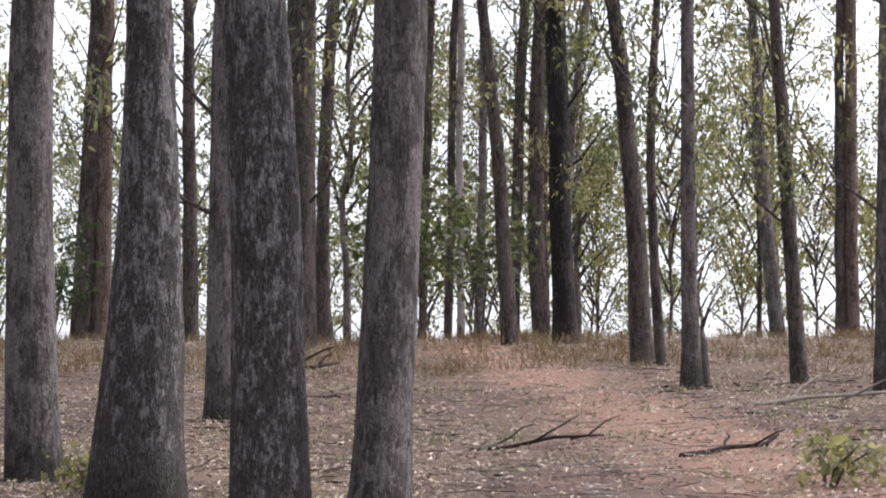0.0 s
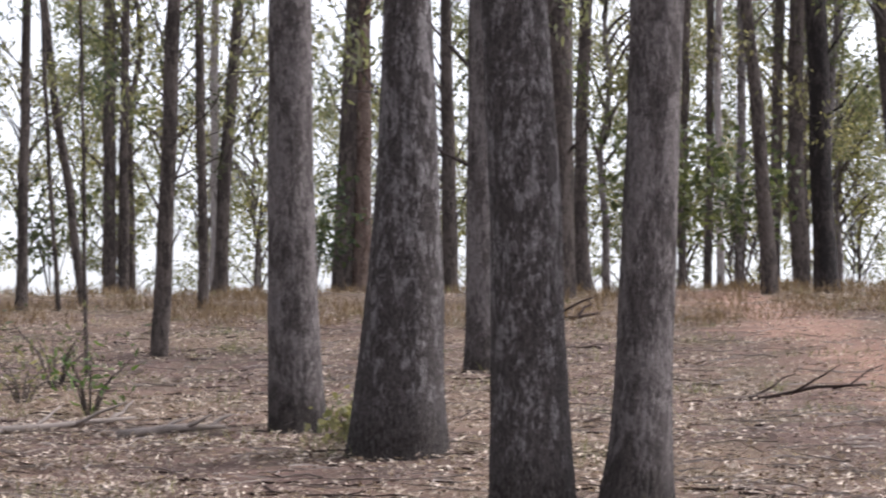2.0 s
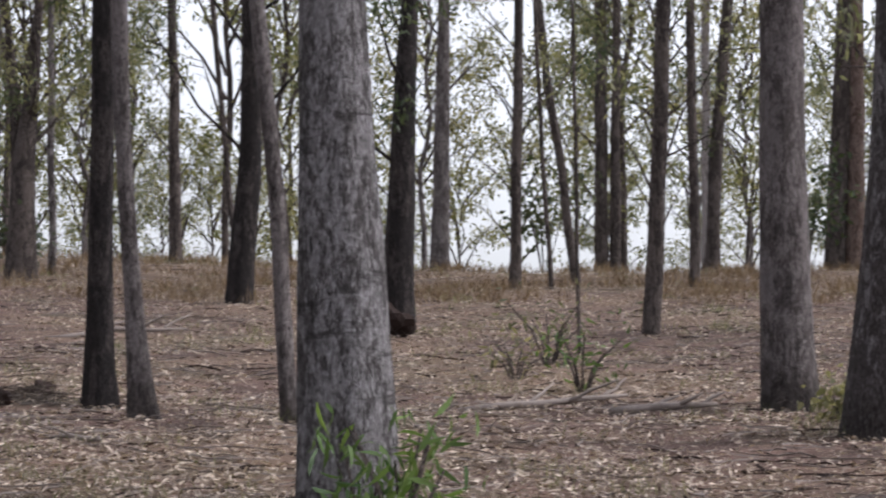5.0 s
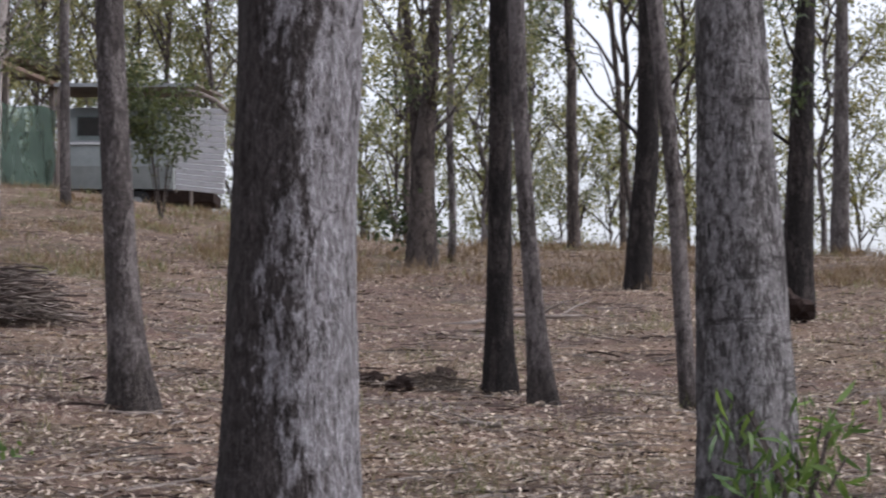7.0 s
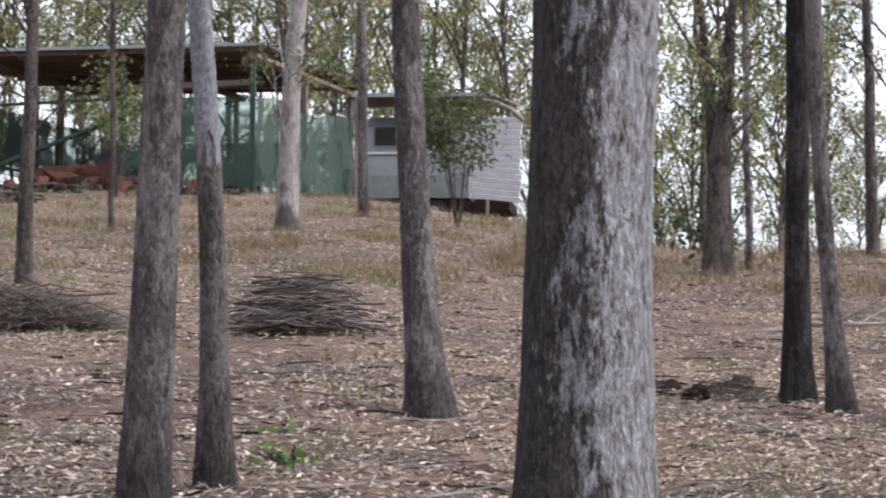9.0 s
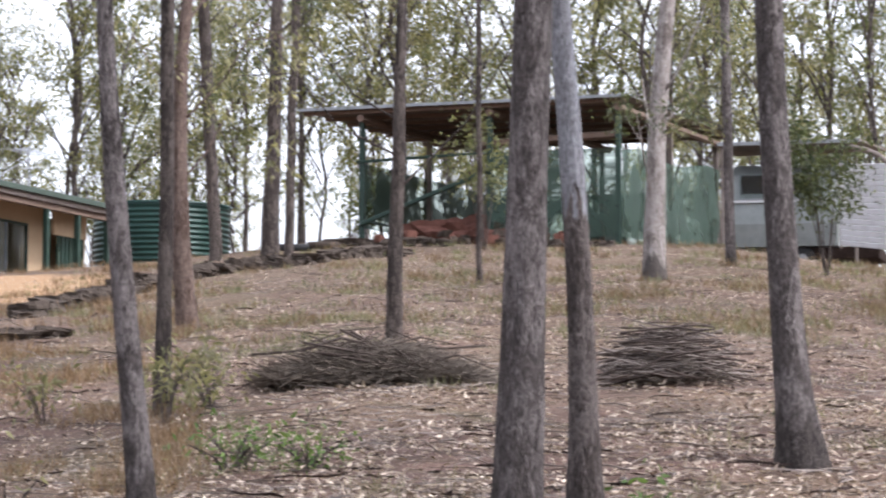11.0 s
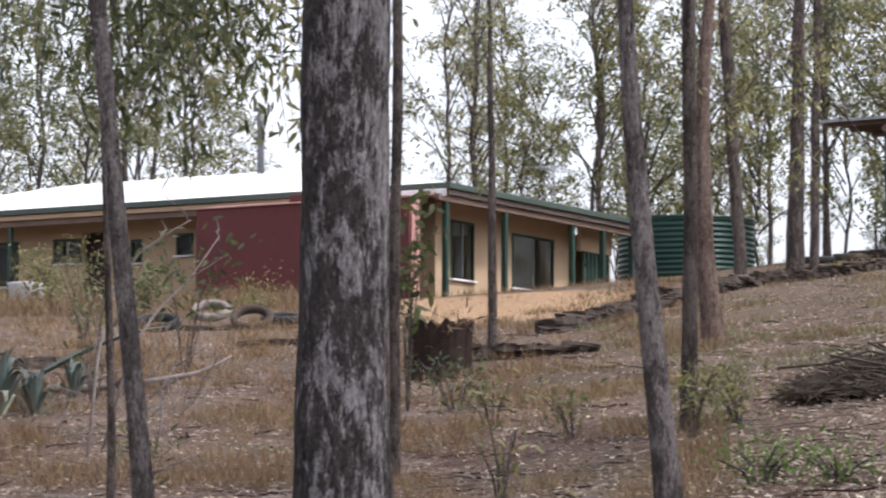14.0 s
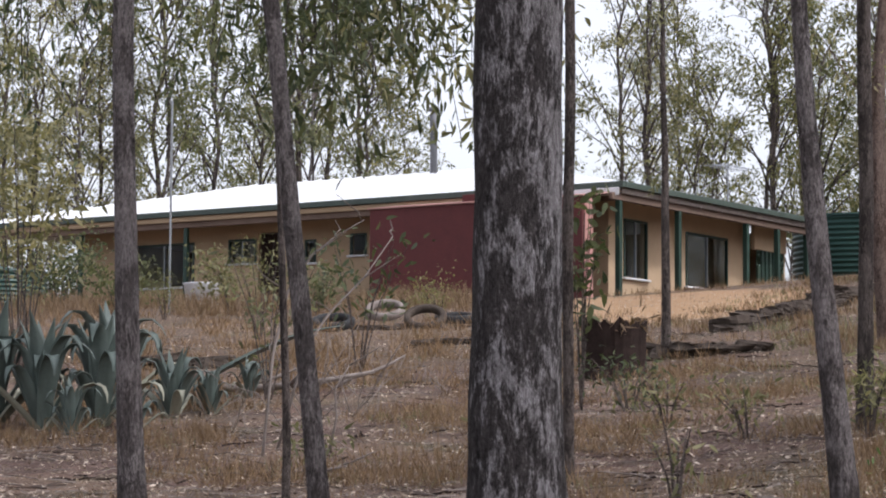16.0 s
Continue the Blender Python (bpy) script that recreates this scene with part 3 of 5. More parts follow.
# ---- buildings on the rise ----
def plain(name, colour, rough=0.6, metal=0.0, vary=0.25, scale=3.0, bump=0.0, spec=0.4):
    """A painted or bare surface with stains and a fine grain."""
    m, nt, bs = nodes_of(name)
    v = coords(nt, (1, 1, 1))
    a, b = noised(nt, v, scale, 5, 0.65), noised(nt, v, scale * 12, 3, 0.6)
    lo, hi = tuple(c * (1 - vary) for c in colour), tuple(min(c * (1 + vary * 0.6), 0.95) for c in colour)
    c = mixed(nt, 0.35, ramp(nt, a, [(0.32, lo), (0.68, hi)]), ramp(nt, b, [(0.3, lo), (0.7, hi)]))
    nt.links.new(c, bs.inputs["Base Color"])
    bs.inputs["Roughness"].default_value, bs.inputs["Metallic"].default_value = rough, metal
    bs.inputs["Specular IOR Level"].default_value = spec
    if bump:
        bumped(nt, bs, b, 0.6, bump)
    return m


RENDERED = plain("cream_render", (0.44, 0.325, 0.215), 0.9, vary=0.12, scale=1.2, bump=0.01, spec=0.2)
GREEN_PAINT = plain("dark_green_paint", (0.018, 0.042, 0.031), 0.5)
GUTTER = plain("grey_green_gutter", (0.055, 0.075, 0.062), 0.45)
BROWN_BEAM = plain("brown_stained_timber", (0.16, 0.11, 0.085), 0.8)
ZINC = plain("zinc_roof_sheet", (0.74, 0.75, 0.76), 0.32, 0.35, 0.08)
MAROON = plain("maroon_paint", (0.10, 0.023, 0.023), 0.7, vary=0.2, scale=1.5)
# sunlight on the maroon annex, put into a pink colour
PINK = plain("sunlit_red", (0.44, 0.23, 0.20), 0.5, vary=0.2)
TANK_GREEN = plain("green_tank_steel", (0.018, 0.052, 0.042), 0.35, 0.1)
WHITE = plain("weathered_white_paint", (0.66, 0.66, 0.68), 0.6, vary=0.2)
VAN_GREY = plain("dull_white_aluminium", (0.25, 0.27, 0.265), 0.45, 0.2, 0.25)
STEEL = plain("galvanised_steel", (0.26, 0.27, 0.28), 0.35, 0.7)
RUSTY = plain("weathered_brown_iron", (0.21, 0.175, 0.155), 0.8, 0.1, 0.4)
RUBBER = plain("black_rubber", (0.02, 0.02, 0.021), 0.8)
STONE = plain("lichened_stone", (0.075, 0.060, 0.050), 0.95, vary=0.5, scale=5, bump=0.02, spec=0.1)
EARTH = plain("red_earth", (0.13, 0.06, 0.046), 0.95, vary=0.35, scale=5, bump=0.03, spec=0.1)
FLUE = plain("dull_grey_flue", (0.15, 0.15, 0.16), 0.55, 0.2)
TIMBER = plain("grey_dead_wood", (0.23, 0.195, 0.175), 0.9, vary=0.4, scale=8, bump=0.01, spec=0.15)
TWIGS = plain("grey_brown_twigs", (0.15, 0.125, 0.104), 0.9, vary=0.5, scale=9, spec=0.1)
BRUSH = plain("dead_brushwood", (0.075, 0.058, 0.051), 0.9, vary=0.45, scale=9, spec=0.1)
CHAR = plain("dark_rotten_wood", (0.034, 0.023, 0.02), 0.95, vary=0.5, scale=8, bump=0.02, spec=0.1)


def glass_material():
    m, nt, bs = nodes_of("window_glass")
    bs.inputs["Base Color"].default_value = (0.75, 0.8, 0.78, 1)
    bs.inputs["Transmission Weight"].default_value = 1.0
    bs.inputs["Roughness"].default_value = 0.03
    bs.inputs["IOR"].default_value = 1.2
    return m


GLASS = glass_material()


def cloth_material():
    m, nt, bs = nodes_of("green_shade_cloth")
    v = coords(nt, (1, 1, 1))
    a = noised(nt, v, 1.1, 4, 0.6, 0.6)
    nt.links.new(ramp(nt, a, [(0.3, (0.02, 0.040, 0.029)), (0.7, (0.045, 0.082, 0.060))]), bs.inputs["Base Color"])
    bs.inputs["Roughness"].default_value = 0.8
    tr, mx = nt.nodes.new("ShaderNodeBsdfTransparent"), nt.nodes.new("ShaderNodeMixShader")
    tr.inputs["Color"].default_value = (0.74, 0.82, 0.74, 1)
    nt.links.new(ramp(nt, a, [(0.46, (0.04, 0.04, 0.04)), (0.64, (0.7, 0.7, 0.7))]), mx.inputs[0])
    nt.links.new(bs.outputs[0], mx.inputs[1])
    nt.links.new(tr.outputs[0], mx.inputs[2])
    nt.links.new(mx.outputs[0], nt.nodes["Material Output"].inputs["Surface"])
    return m


CLOTH = cloth_material()


def box_mesh(name, lo, hi, bevel=0.0):
    bm = bmesh.new()
    bmesh.ops.create_cube(bm, size=1)
    for v in bm.verts:
        v.co = [(a + b) / 2 + (b - a) * c for a, b, c in zip(lo, hi, v.co)]
    if bevel:
        bmesh.ops.bevel(bm, geom=bm.edges[:], offset=bevel, segments=1, affect="EDGES")
    me = bpy.data.meshes.new(name)
    bm.to_mesh(me)
    bm.free()
    return me


def block(name, lo, hi, material, parent, label="", bevel=0.012):
    return child(name, box_mesh(name, lo, hi, bevel), material, parent, label)


def bar(name, a, b, r, material, parent, label="", sides=6):
    verts, faces = [], []
    tube(verts, faces, [a, b], [r, r], sides)
    return child(name, mesh_of(name, verts, faces), material, parent, label)


def wall_mesh(name, axis, at, thick, span, z0, z1, holes):
    """An upright wall with openings through it, along x or y. holes: (start, end, bottom, top)."""
    us = sorted({span[0], span[1], *[h[0] for h in holes], *[h[1] for h in holes]})
    zs = sorted({z0, z1, *[h[2] for h in holes], *[h[3] for h in holes]})
    verts, faces, index = [], [], {}
    def vert(u, w, z):
        key = (u, w, z)
        if key not in index:
            index[key] = len(verts)
            verts.append((u, at + w, z) if axis == "x" else (at + w, u, z))
        return index[key]
    def solid(i, j):
        if not (0 <= i < len(us) - 1 and 0 <= j < len(zs) - 1):
            return False
        u, z = (us[i] + us[i + 1]) / 2, (zs[j] + zs[j + 1]) / 2
        return not any(h[0] < u < h[1] and h[2] < z < h[3] for h in holes)
    for i in range(len(us) - 1):
        for j in range(len(zs) - 1):
            if not solid(i, j):
                continue
            a, b, c, d = us[i], us[i + 1], zs[j], zs[j + 1]
            for w in (0, thick):
                faces.append([vert(a, w, c), vert(b, w, c), vert(b, w, d), vert(a, w, d)])
            for ok, q in ((solid(i - 1, j), ((a, c), (a, d))), (solid(i + 1, j), ((b, c), (b, d))), (solid(i, j - 1), ((a, c), (b, c))), (solid(i, j + 1), ((a, d), (b, d)))):
                if not ok:
                    faces.append([vert(q[0][0], 0, q[0][1]), vert(q[1][0], 0, q[1][1]), vert(q[1][0], thick, q[1][1]), vert(q[0][0], thick, q[0][1])])
    bm = bmesh.new()
    vs = [bm.verts.new(v) for v in verts]
    for f in faces:
        bm.faces.new([vs[i] for i in f])
    bmesh.ops.recalc_face_normals(bm, faces=bm.faces[:])
    me = bpy.data.meshes.new(name)
    bm.to_mesh(me)
    bm.free()
    return me


def window(parent, axis, at, a, b, z0, z1, panes=2, out=-1):
    """A dark-framed sliding window set into a wall: frame bars, panes and a sill."""
    def span(u0, u1, w0, w1, lo, hi):
        w0, w1 = sorted((at + out * w0, at + out * w1))
        return ((u0, w0, lo), (u1, w1, hi)) if axis == "x" else ((w0, u0, lo), (w1, u1, hi))
    win = block("window", *span(a, b, -0.05, 0.03, z1 - 0.06, z1), GREEN_PAINT, parent, "dark-framed sliding window", 0.004)
    for u in (a, b - 0.06):
        block("frame", *span(u, u + 0.06, -0.05, 0.03, z0, z1 - 0.06), GREEN_PAINT, win, "", 0.004)
    block("sill", *span(a - 0.05, b + 0.05, -0.05, 0.10, z0 - 0.05, z0), WHITE, win, "pale window sill", 0.004)
    w = (b - a - 0.12) / panes
    for i in range(panes):
        u = a + 0.06 + i * w
        p = block("pane", *span(u + 0.004, u + w - 0.004, -0.02, -0.014, z0 + 0.004, z1 - 0.064), GLASS, win, "", 0)
        p.visible_shadow = False
        if i:
            block("mullion", *span(u - 0.02, u + 0.02, -0.04, 0.02, z0, z1 - 0.06), STEEL, win, "", 0.003)
    return win


def build_house():
    h = tagged(new("house"), "low cream rendered house with green posts and white metal roof", "house")
    h.matrix_basis = pose(-25.587, 60.838, 6.34, 0, 0, -7.5)
    front = [(-16.43, -14.28, 0.98, 2.2), (-13.08, -12.1, 1.54, 2.21), (-12.05, -11.33, 0.05, 2.35), (-10.46, -10.08, 1.46, 2.09), (-8.96, -8.41, 1.6, 2.18)]
    side = [(1.94, 3.14, 0.76, 2.25), (5.16, 7.48, 0.75, 2.18)]
    child("wall", wall_mesh("wall", "x", 1.2, 0.2, (-18.6, -1.0), -0.6, 2.8, front), RENDERED, h)
    child("wall", wall_mesh("wall", "y", -1.2, 0.2, (1.4, 8.5), -0.6, 2.8, side), RENDERED, h)
    block("wall", (-18.4, 8.1, -0.6), (-1.2, 8.3, 2.8), RENDERED, h)
    block("wall", (-18.6, 1.4, -0.6), (-18.4, 8.3, 2.8), RENDERED, h)
    block("floor_slab", (-22.2, -0.4, -0.7), (0.3, 10.6, -0.12), STONE, h)
    block("ceiling_lining", (-18.38, 1.42, 2.5), (-1.22, 8.08, 2.56), WHITE, h)
    block("wall", (-4.2, 10.28, -0.6), (-0.75, 10.4, 2.6), RENDERED, h)
    block("end_panel", (-0.72, 8.3, 1.95), (-0.6, 10.2, 2.75), RENDERED, h)
    for i in range(7):
        block("screen_slat", (-0.70, 8.56 + 0.23 * i, -0.4), (-0.64, 8.72 + 0.23 * i, 1.95), GREEN_PAINT if i % 3 else CLOTH, h, "", 0.004)
    for a, b, lo, hi in (front[0], front[1], front[3], front[4]):
        window(h, "x", 1.2, a, b, lo, hi, 2 if b - a > 0.9 else 1)
    for a, b, lo, hi in side:
        window(h, "y", -1.0, a, b, lo, hi, 2, out=1)
    # dark panel carries the shade of the open doorway
    door = block("door", (-12.03, 1.27, 0.05), (-11.35, 1.32, 2.33), CHAR, h, "front door panel, shade of the open doorway in its colour")
    bar("door_handle", (-11.47, 1.2, 1.05), (-11.47, 1.27, 1.05), 0.025, STEEL, door)
    for y in (0.0, 2.97, 6.65, 8.44, 10.2):
        block("post", (-0.07, y - 0.07, -0.4), (0.07, y + 0.07, 2.46), GREEN_PAINT, h, "dark green verandah post")
    for x in (-7.2, -13.6, -17.4, -19.7, -21.8):
        block("post", (x - 0.06, -0.06, -0.5), (x + 0.06, 0.06, 2.46), GREEN_PAINT if x > -19 else STEEL, h)
    block("beam", (-0.06, -0.4, 2.46), (0.06, 10.4, 2.63), BROWN_BEAM, h)
    block("beam", (-22.2, -0.06, 2.46), (-0.07, 0.06, 2.63), BROWN_BEAM, h)
    for i in range(9):
        block("rafter", (-1.0, 0.6 + i * 1.15, 2.64), (0.1, 0.66 + i * 1.15, 2.76), BROWN_BEAM, h, "", 0.004)
    block("fascia_board", (0.10, -0.1, 2.62), (0.15, 10.75, 2.755), RUSTY, h)
    block("gutter", (0.12, -0.1, 2.76), (0.26, 10.75, 2.91), GUTTER, h)
    block("fascia_board", (-22.4, -0.15, 2.62), (0.09, -0.10, 2.755), RENDERED, h)
    block("gutter", (-22.4, -0.24, 2.76), (0.26, -0.1, 2.91), GUTTER, h)
    block("soffit_board", (-2.4, -0.28, 2.56), (0.16, -0.245, 2.755), WHITE, h, "white soffit board")
    block("eave_lining", (-22.3, -0.09, 2.665), (-0.08, 1.19, 2.70), BROWN_BEAM, h)
    # hipped roof of ribbed sheet
    e, zb, zt = ((0.2, -0.18), (0.2, 10.75), (-22.4, 10.75), (-22.4, -0.18)), 2.90, 4.28
    r1, r2 = (-6.6, 5.4), (-15.6, 5.4)
    v = [(x, y, zb) for x, y in e] + [(*r1, zt), (*r2, zt)] + [(x, y, zb - 0.06) for x, y in e] + [(*r1, zt - 0.08), (*r2, zt - 0.08)]
    f = [(0, 1, 4), (1, 2, 5, 4), (2, 3, 5), (3, 0, 4, 5)]
    f += [tuple(i + 6 for i in q)[::-1] for q in f] + [(0, 6, 7, 1), (1, 7, 8, 2), (2, 8, 9, 3), (3, 9, 6, 0)]
    roof = child("roof", mesh_of("roof", v, f), ZINC, h, "white ribbed metal hip roof")
    ribs_v, ribs_f = [], []
    for i in range(48):      # raised ribs down the front face
        x = 0.1 - i * 0.47
        top = min(1.0, (0.2 - x) / 6.8, (x + 22.4) / 6.8)
        if top > 0.03:
            o = len(ribs_v)
            y1, z1 = -0.18 + 5.58 * top, zb + (zt - zb) * top
            ribs_v += [(x - 0.02, -0.18, zb), (x, -0.18, zb + 0.03), (x + 0.02, -0.18, zb), (x - 0.02, y1, z1), (x, y1, z1 + 0.03), (x + 0.02, y1, z1)]
            ribs_f += [(o, o + 1, o + 4, o + 3), (o + 1, o + 2, o + 5, o + 4)]
    tagged(child("rib", mesh_of("rib", ribs_v, ribs_f), ZINC, roof), kind="stuff")
    verts, faces = [], []
    tube(verts, faces, [(-8.88, 5, 3.9), (-8.88, 5, 5.5), (-8.88, 5, 5.52), (-8.88, 5, 5.86)], [0.10, 0.10, 0.115, 0.115], 14)
    tube(verts, faces, [(-8.88, 5, 5.92), (-8.88, 5, 6.02), (-8.88, 5, 6.06)], [0.17, 0.15, 0.03], 14)
    tube(verts, faces, [(-8.88, 5, 5.86), (-8.88, 5, 5.93)], [0.03, 0.03], 6)
    child("flue", mesh_of("flue", verts, faces, True), FLUE, h, "galvanised stove flue with a cap")
    # maroon annex in front of the corner
    annex = child("annex", wall_mesh("annex", "x", -1.5, 0.12, (-6.39, -0.14), -0.6, 2.43, []), MAROON, h, "maroon painted annex wall")
    # lit end in pink, sunlight in the colour; the far end stays maroon
    block("side_wall", (-0.26, -1.378, -0.6), (-0.14, -0.98, 2.43), PINK, annex, "maroon end wall in sunlit pink")
    block("side_wall", (-6.39, -1.378, -0.6), (-6.27, 1.1, 2.43), MAROON, annex)
    rv = [(-6.45, -1.55, 2.44), (-0.08, -1.55, 2.44), (-0.08, 1.1, 2.82), (-6.45, 1.1, 2.82)]
    child("annex_roof", mesh_of("annex_roof", rv + [(x, y, z + 0.03) for x, y, z in rv], [(3, 2, 1, 0), (4, 5, 6, 7), (0, 1, 5, 4), (1, 2, 6, 5), (2, 3, 7, 6), (3, 0, 4, 7)]), PINK, annex, "faded red sheet roof with glare in its colour")
    block("vent", (-4.0, -0.9, 2.5), (-3.6, -0.5, 2.74), MAROON, annex)
    # aerial on the roof
    mast = bar("aerial", (-0.4, 6.4, 2.9), (-0.4, 6.4, 4.1), 0.022, STEEL, h, "pale television aerial", 5)
    bar("boom", (-0.4, 5.6, 3.95), (-0.4, 7.4, 4.05), 0.014, STEEL, mast, "", 4)
    for i in range(6):
        bar("element", (-0.75, 5.7 + 0.3 * i, 3.96), (-0.05, 5.7 + 0.3 * i, 3.96), 0.010, STEEL, mast, "", 4)
    for q in ((-0.4, 4.2), (-0.4, 8.6)):
        bar("guy_wire", (-0.4, 6.4, 3.8), (q[0], q[1], 2.95), 0.012, STEEL, mast, "", 4)
    return h


build_house()


def build_tank(place, label):
    """A squat corrugated rainwater tank."""
    t = tagged(new("water_tank"), label, "water tank")
    t.matrix_basis = place
    verts, faces, n, rings = [], [], 72, 14
    for i in range(rings * 8 + 1):
        z = 2.5 * i / (rings * 8)
        r = 2.0 + 0.028 * math.sin(2 * math.pi * i / 8)
        verts += [(r * math.cos(2 * math.pi * k / n), r * math.sin(2 * math.pi * k / n), z) for k in range(n)]
    for i in range(rings * 8):
        faces += [(i * n + k, i * n + (k + 1) % n, (i + 1) * n + (k + 1) % n, (i + 1) * n + k) for k in range(n)]
    child("wall", mesh_of("wall", verts, faces, True), TANK_GREEN, t)
    v = [(2.06 * math.cos(2 * math.pi * k / n), 2.06 * math.sin(2 * math.pi * k / n), 2.49) for k in range(n)] + [(0, 0, 2.72)]
    v += [(2.06 * math.cos(2 * math.pi * k / n), 2.06 * math.sin(2 * math.pi * k / n), 2.43) for k in range(n)]
    child("lid", mesh_of("lid", v, [(k, (k + 1) % n, n) for k in range(n)] + [(k, n + 1 + k, n + 1 + (k + 1) % n, (k + 1) % n) for k in range(n)], True), TANK_GREEN, t)
    bar("downpipe", (-2.3, -0.8, 0.0), (-2.3, -0.8, 2.3), 0.05, STEEL, t, "grey downpipe", 8)


build_tank(pose(-24.25, 75.9, 7.5) @ Matrix.Diagonal((1, 1, 0.88, 1)), "squat dark green corrugated rainwater tank beside the house")
build_tank(pose(-40.2, 55.6, 5.55) @ Matrix.Scale(0.62, 4), "small dark green corrugated tank past the carport")


def sheet(name, nx, nz, at, material, parent, label=""):
    """A slack cloth: at(u, w) gives its points for u, w in 0..1."""
    verts = [tuple(at(i / nx, j / nz)) for j in range(nz + 1) for i in range(nx + 1)]
    faces = [(j * (nx + 1) + i, j * (nx + 1) + i + 1, (j + 1) * (nx + 1) + i + 1, (j + 1) * (nx + 1) + i) for j in range(nz) for i in range(nx)]
    me = mesh_of(name, verts, faces, True)
    return child(name, me, material, parent, label)


def build_shed():
    s = tagged(new("open_shed"), "open pole shed with flat iron roof and green shade cloth", "shed")
    s.matrix_basis = pose(-8.408, 59.408, 6.66, 0, 0, -7.5)
    for x, y in ((-6.09, 0), (-3.0, 0), (0, 0), (0, 4.6), (0, 9.2), (-6.09, 4.6), (-6.09, 9.2), (-3.0, 9.2)):
        block("post", (x - 0.06, y - 0.06, 0.0), (x + 0.06, y + 0.06, 3.38 + 0.03 * y), GREEN_PAINT if y < 1 else RUSTY, s, "", 0.008)
    # corrugated roof sheet, thin and slightly uneven
    nx, verts, faces = 150, [], []
    for w in (0.0, -0.035):
        for j in range(5):
            for i in range(nx + 1):
                x = -7.45 + 7.75 * i / nx
                y = -0.5 + 10.0 * j / 4
                verts.append((x, y, 3.52 + 0.033 * y + 0.02 * math.sin(i * 1.9) + 0.03 * math.sin(x * 0.8 + y) + w))
    m = nx + 1
    for o in (0, 5 * m):
        faces += [(o + j * m + i, o + j * m + i + 1, o + (j + 1) * m + i + 1, o + (j + 1) * m + i) for j in range(4) for i in range(nx)]
    faces += [(i, i + 1, 5 * m + i + 1, 5 * m + i) for i in range(nx)]
    child("roof", mesh_of("roof", verts, faces), RUSTY, s, "weathered brown corrugated iron roof")
    block("edge_strip", (-7.45, -0.545, 3.46), (0.3, -0.51, 3.53), STEEL, s, "pale folded roof edge", 0.004)
    for i in range(8):
        block("purlin", (-7.4, -0.35 + 1.36 * i, 3.38 + 0.045 * i), (0.25, -0.27 + 1.36 * i, 3.47 + 0.045 * i), BROWN_BEAM, s, "", 0.006)
    for x in (-6.09, -3.0, 0.0):
        verts, faces = [], []
        tube(verts, faces, [(x + 0.1, -0.4, 3.27), (x + 0.1, 9.5, 3.57)], [0.09, 0.09], 6)
        child("rafter", mesh_of("rafter", verts, faces), BROWN_BEAM, s)
    bar("beam", (-3.2, 0.08, 2.62), (0.0, 0.08, 2.72), 0.09, BROWN_BEAM, s)
    bar("rail", (-6.2, -0.08, 2.30), (-3.0, -0.08, 2.40), 0.035, GREEN_PAINT, s)
    bar("brace", (-6.1, -0.09, 0.86), (-2.6, -0.09, 2.15), 0.06, GREEN_PAINT, s, "diagonal green brace")
    bar("rail", (-6.09, 0.0, 0.95), (-6.09, 9.2, 1.2), 0.03, GREEN_PAINT, s)
    def slack(u, w, k):
        return 0.05 * noise.noise((u * 5 + k, w * 4, k)) + 0.03 * noise.noise((u * 13, w * 9, k))
    sheet("shade_cloth", 20, 12, lambda u, w: (-2.95 + 2.95 * u, -0.07 + slack(u, w, 1), 0.42 + 1.98 * w), CLOTH, s, "green shade cloth wall")
    sheet("shade_cloth", 40, 12, lambda u, w: (0.08 + slack(u, w, 2), 9.2 * u, 0.4 + 0.5 * u + (1.95 + 0.1 * math.sin(u * 9)) * w), CLOTH, s, "green shade cloth wall")
    sheet("shade_cloth", 40, 12, lambda u, w: (-6.16 + slack(u, w, 3), 9.2 * u, 0.8 + 0.2 * u + 1.5 * w), CLOTH, s, "green shade cloth wall")
    sheet("shade_cloth", 30, 12, lambda u, w: (-6.0 + 6.0 * u, 9.28 + slack(u, w, 4), 0.8 + 1.6 * w), CLOTH, s, "green shade cloth wall")


build_shed()


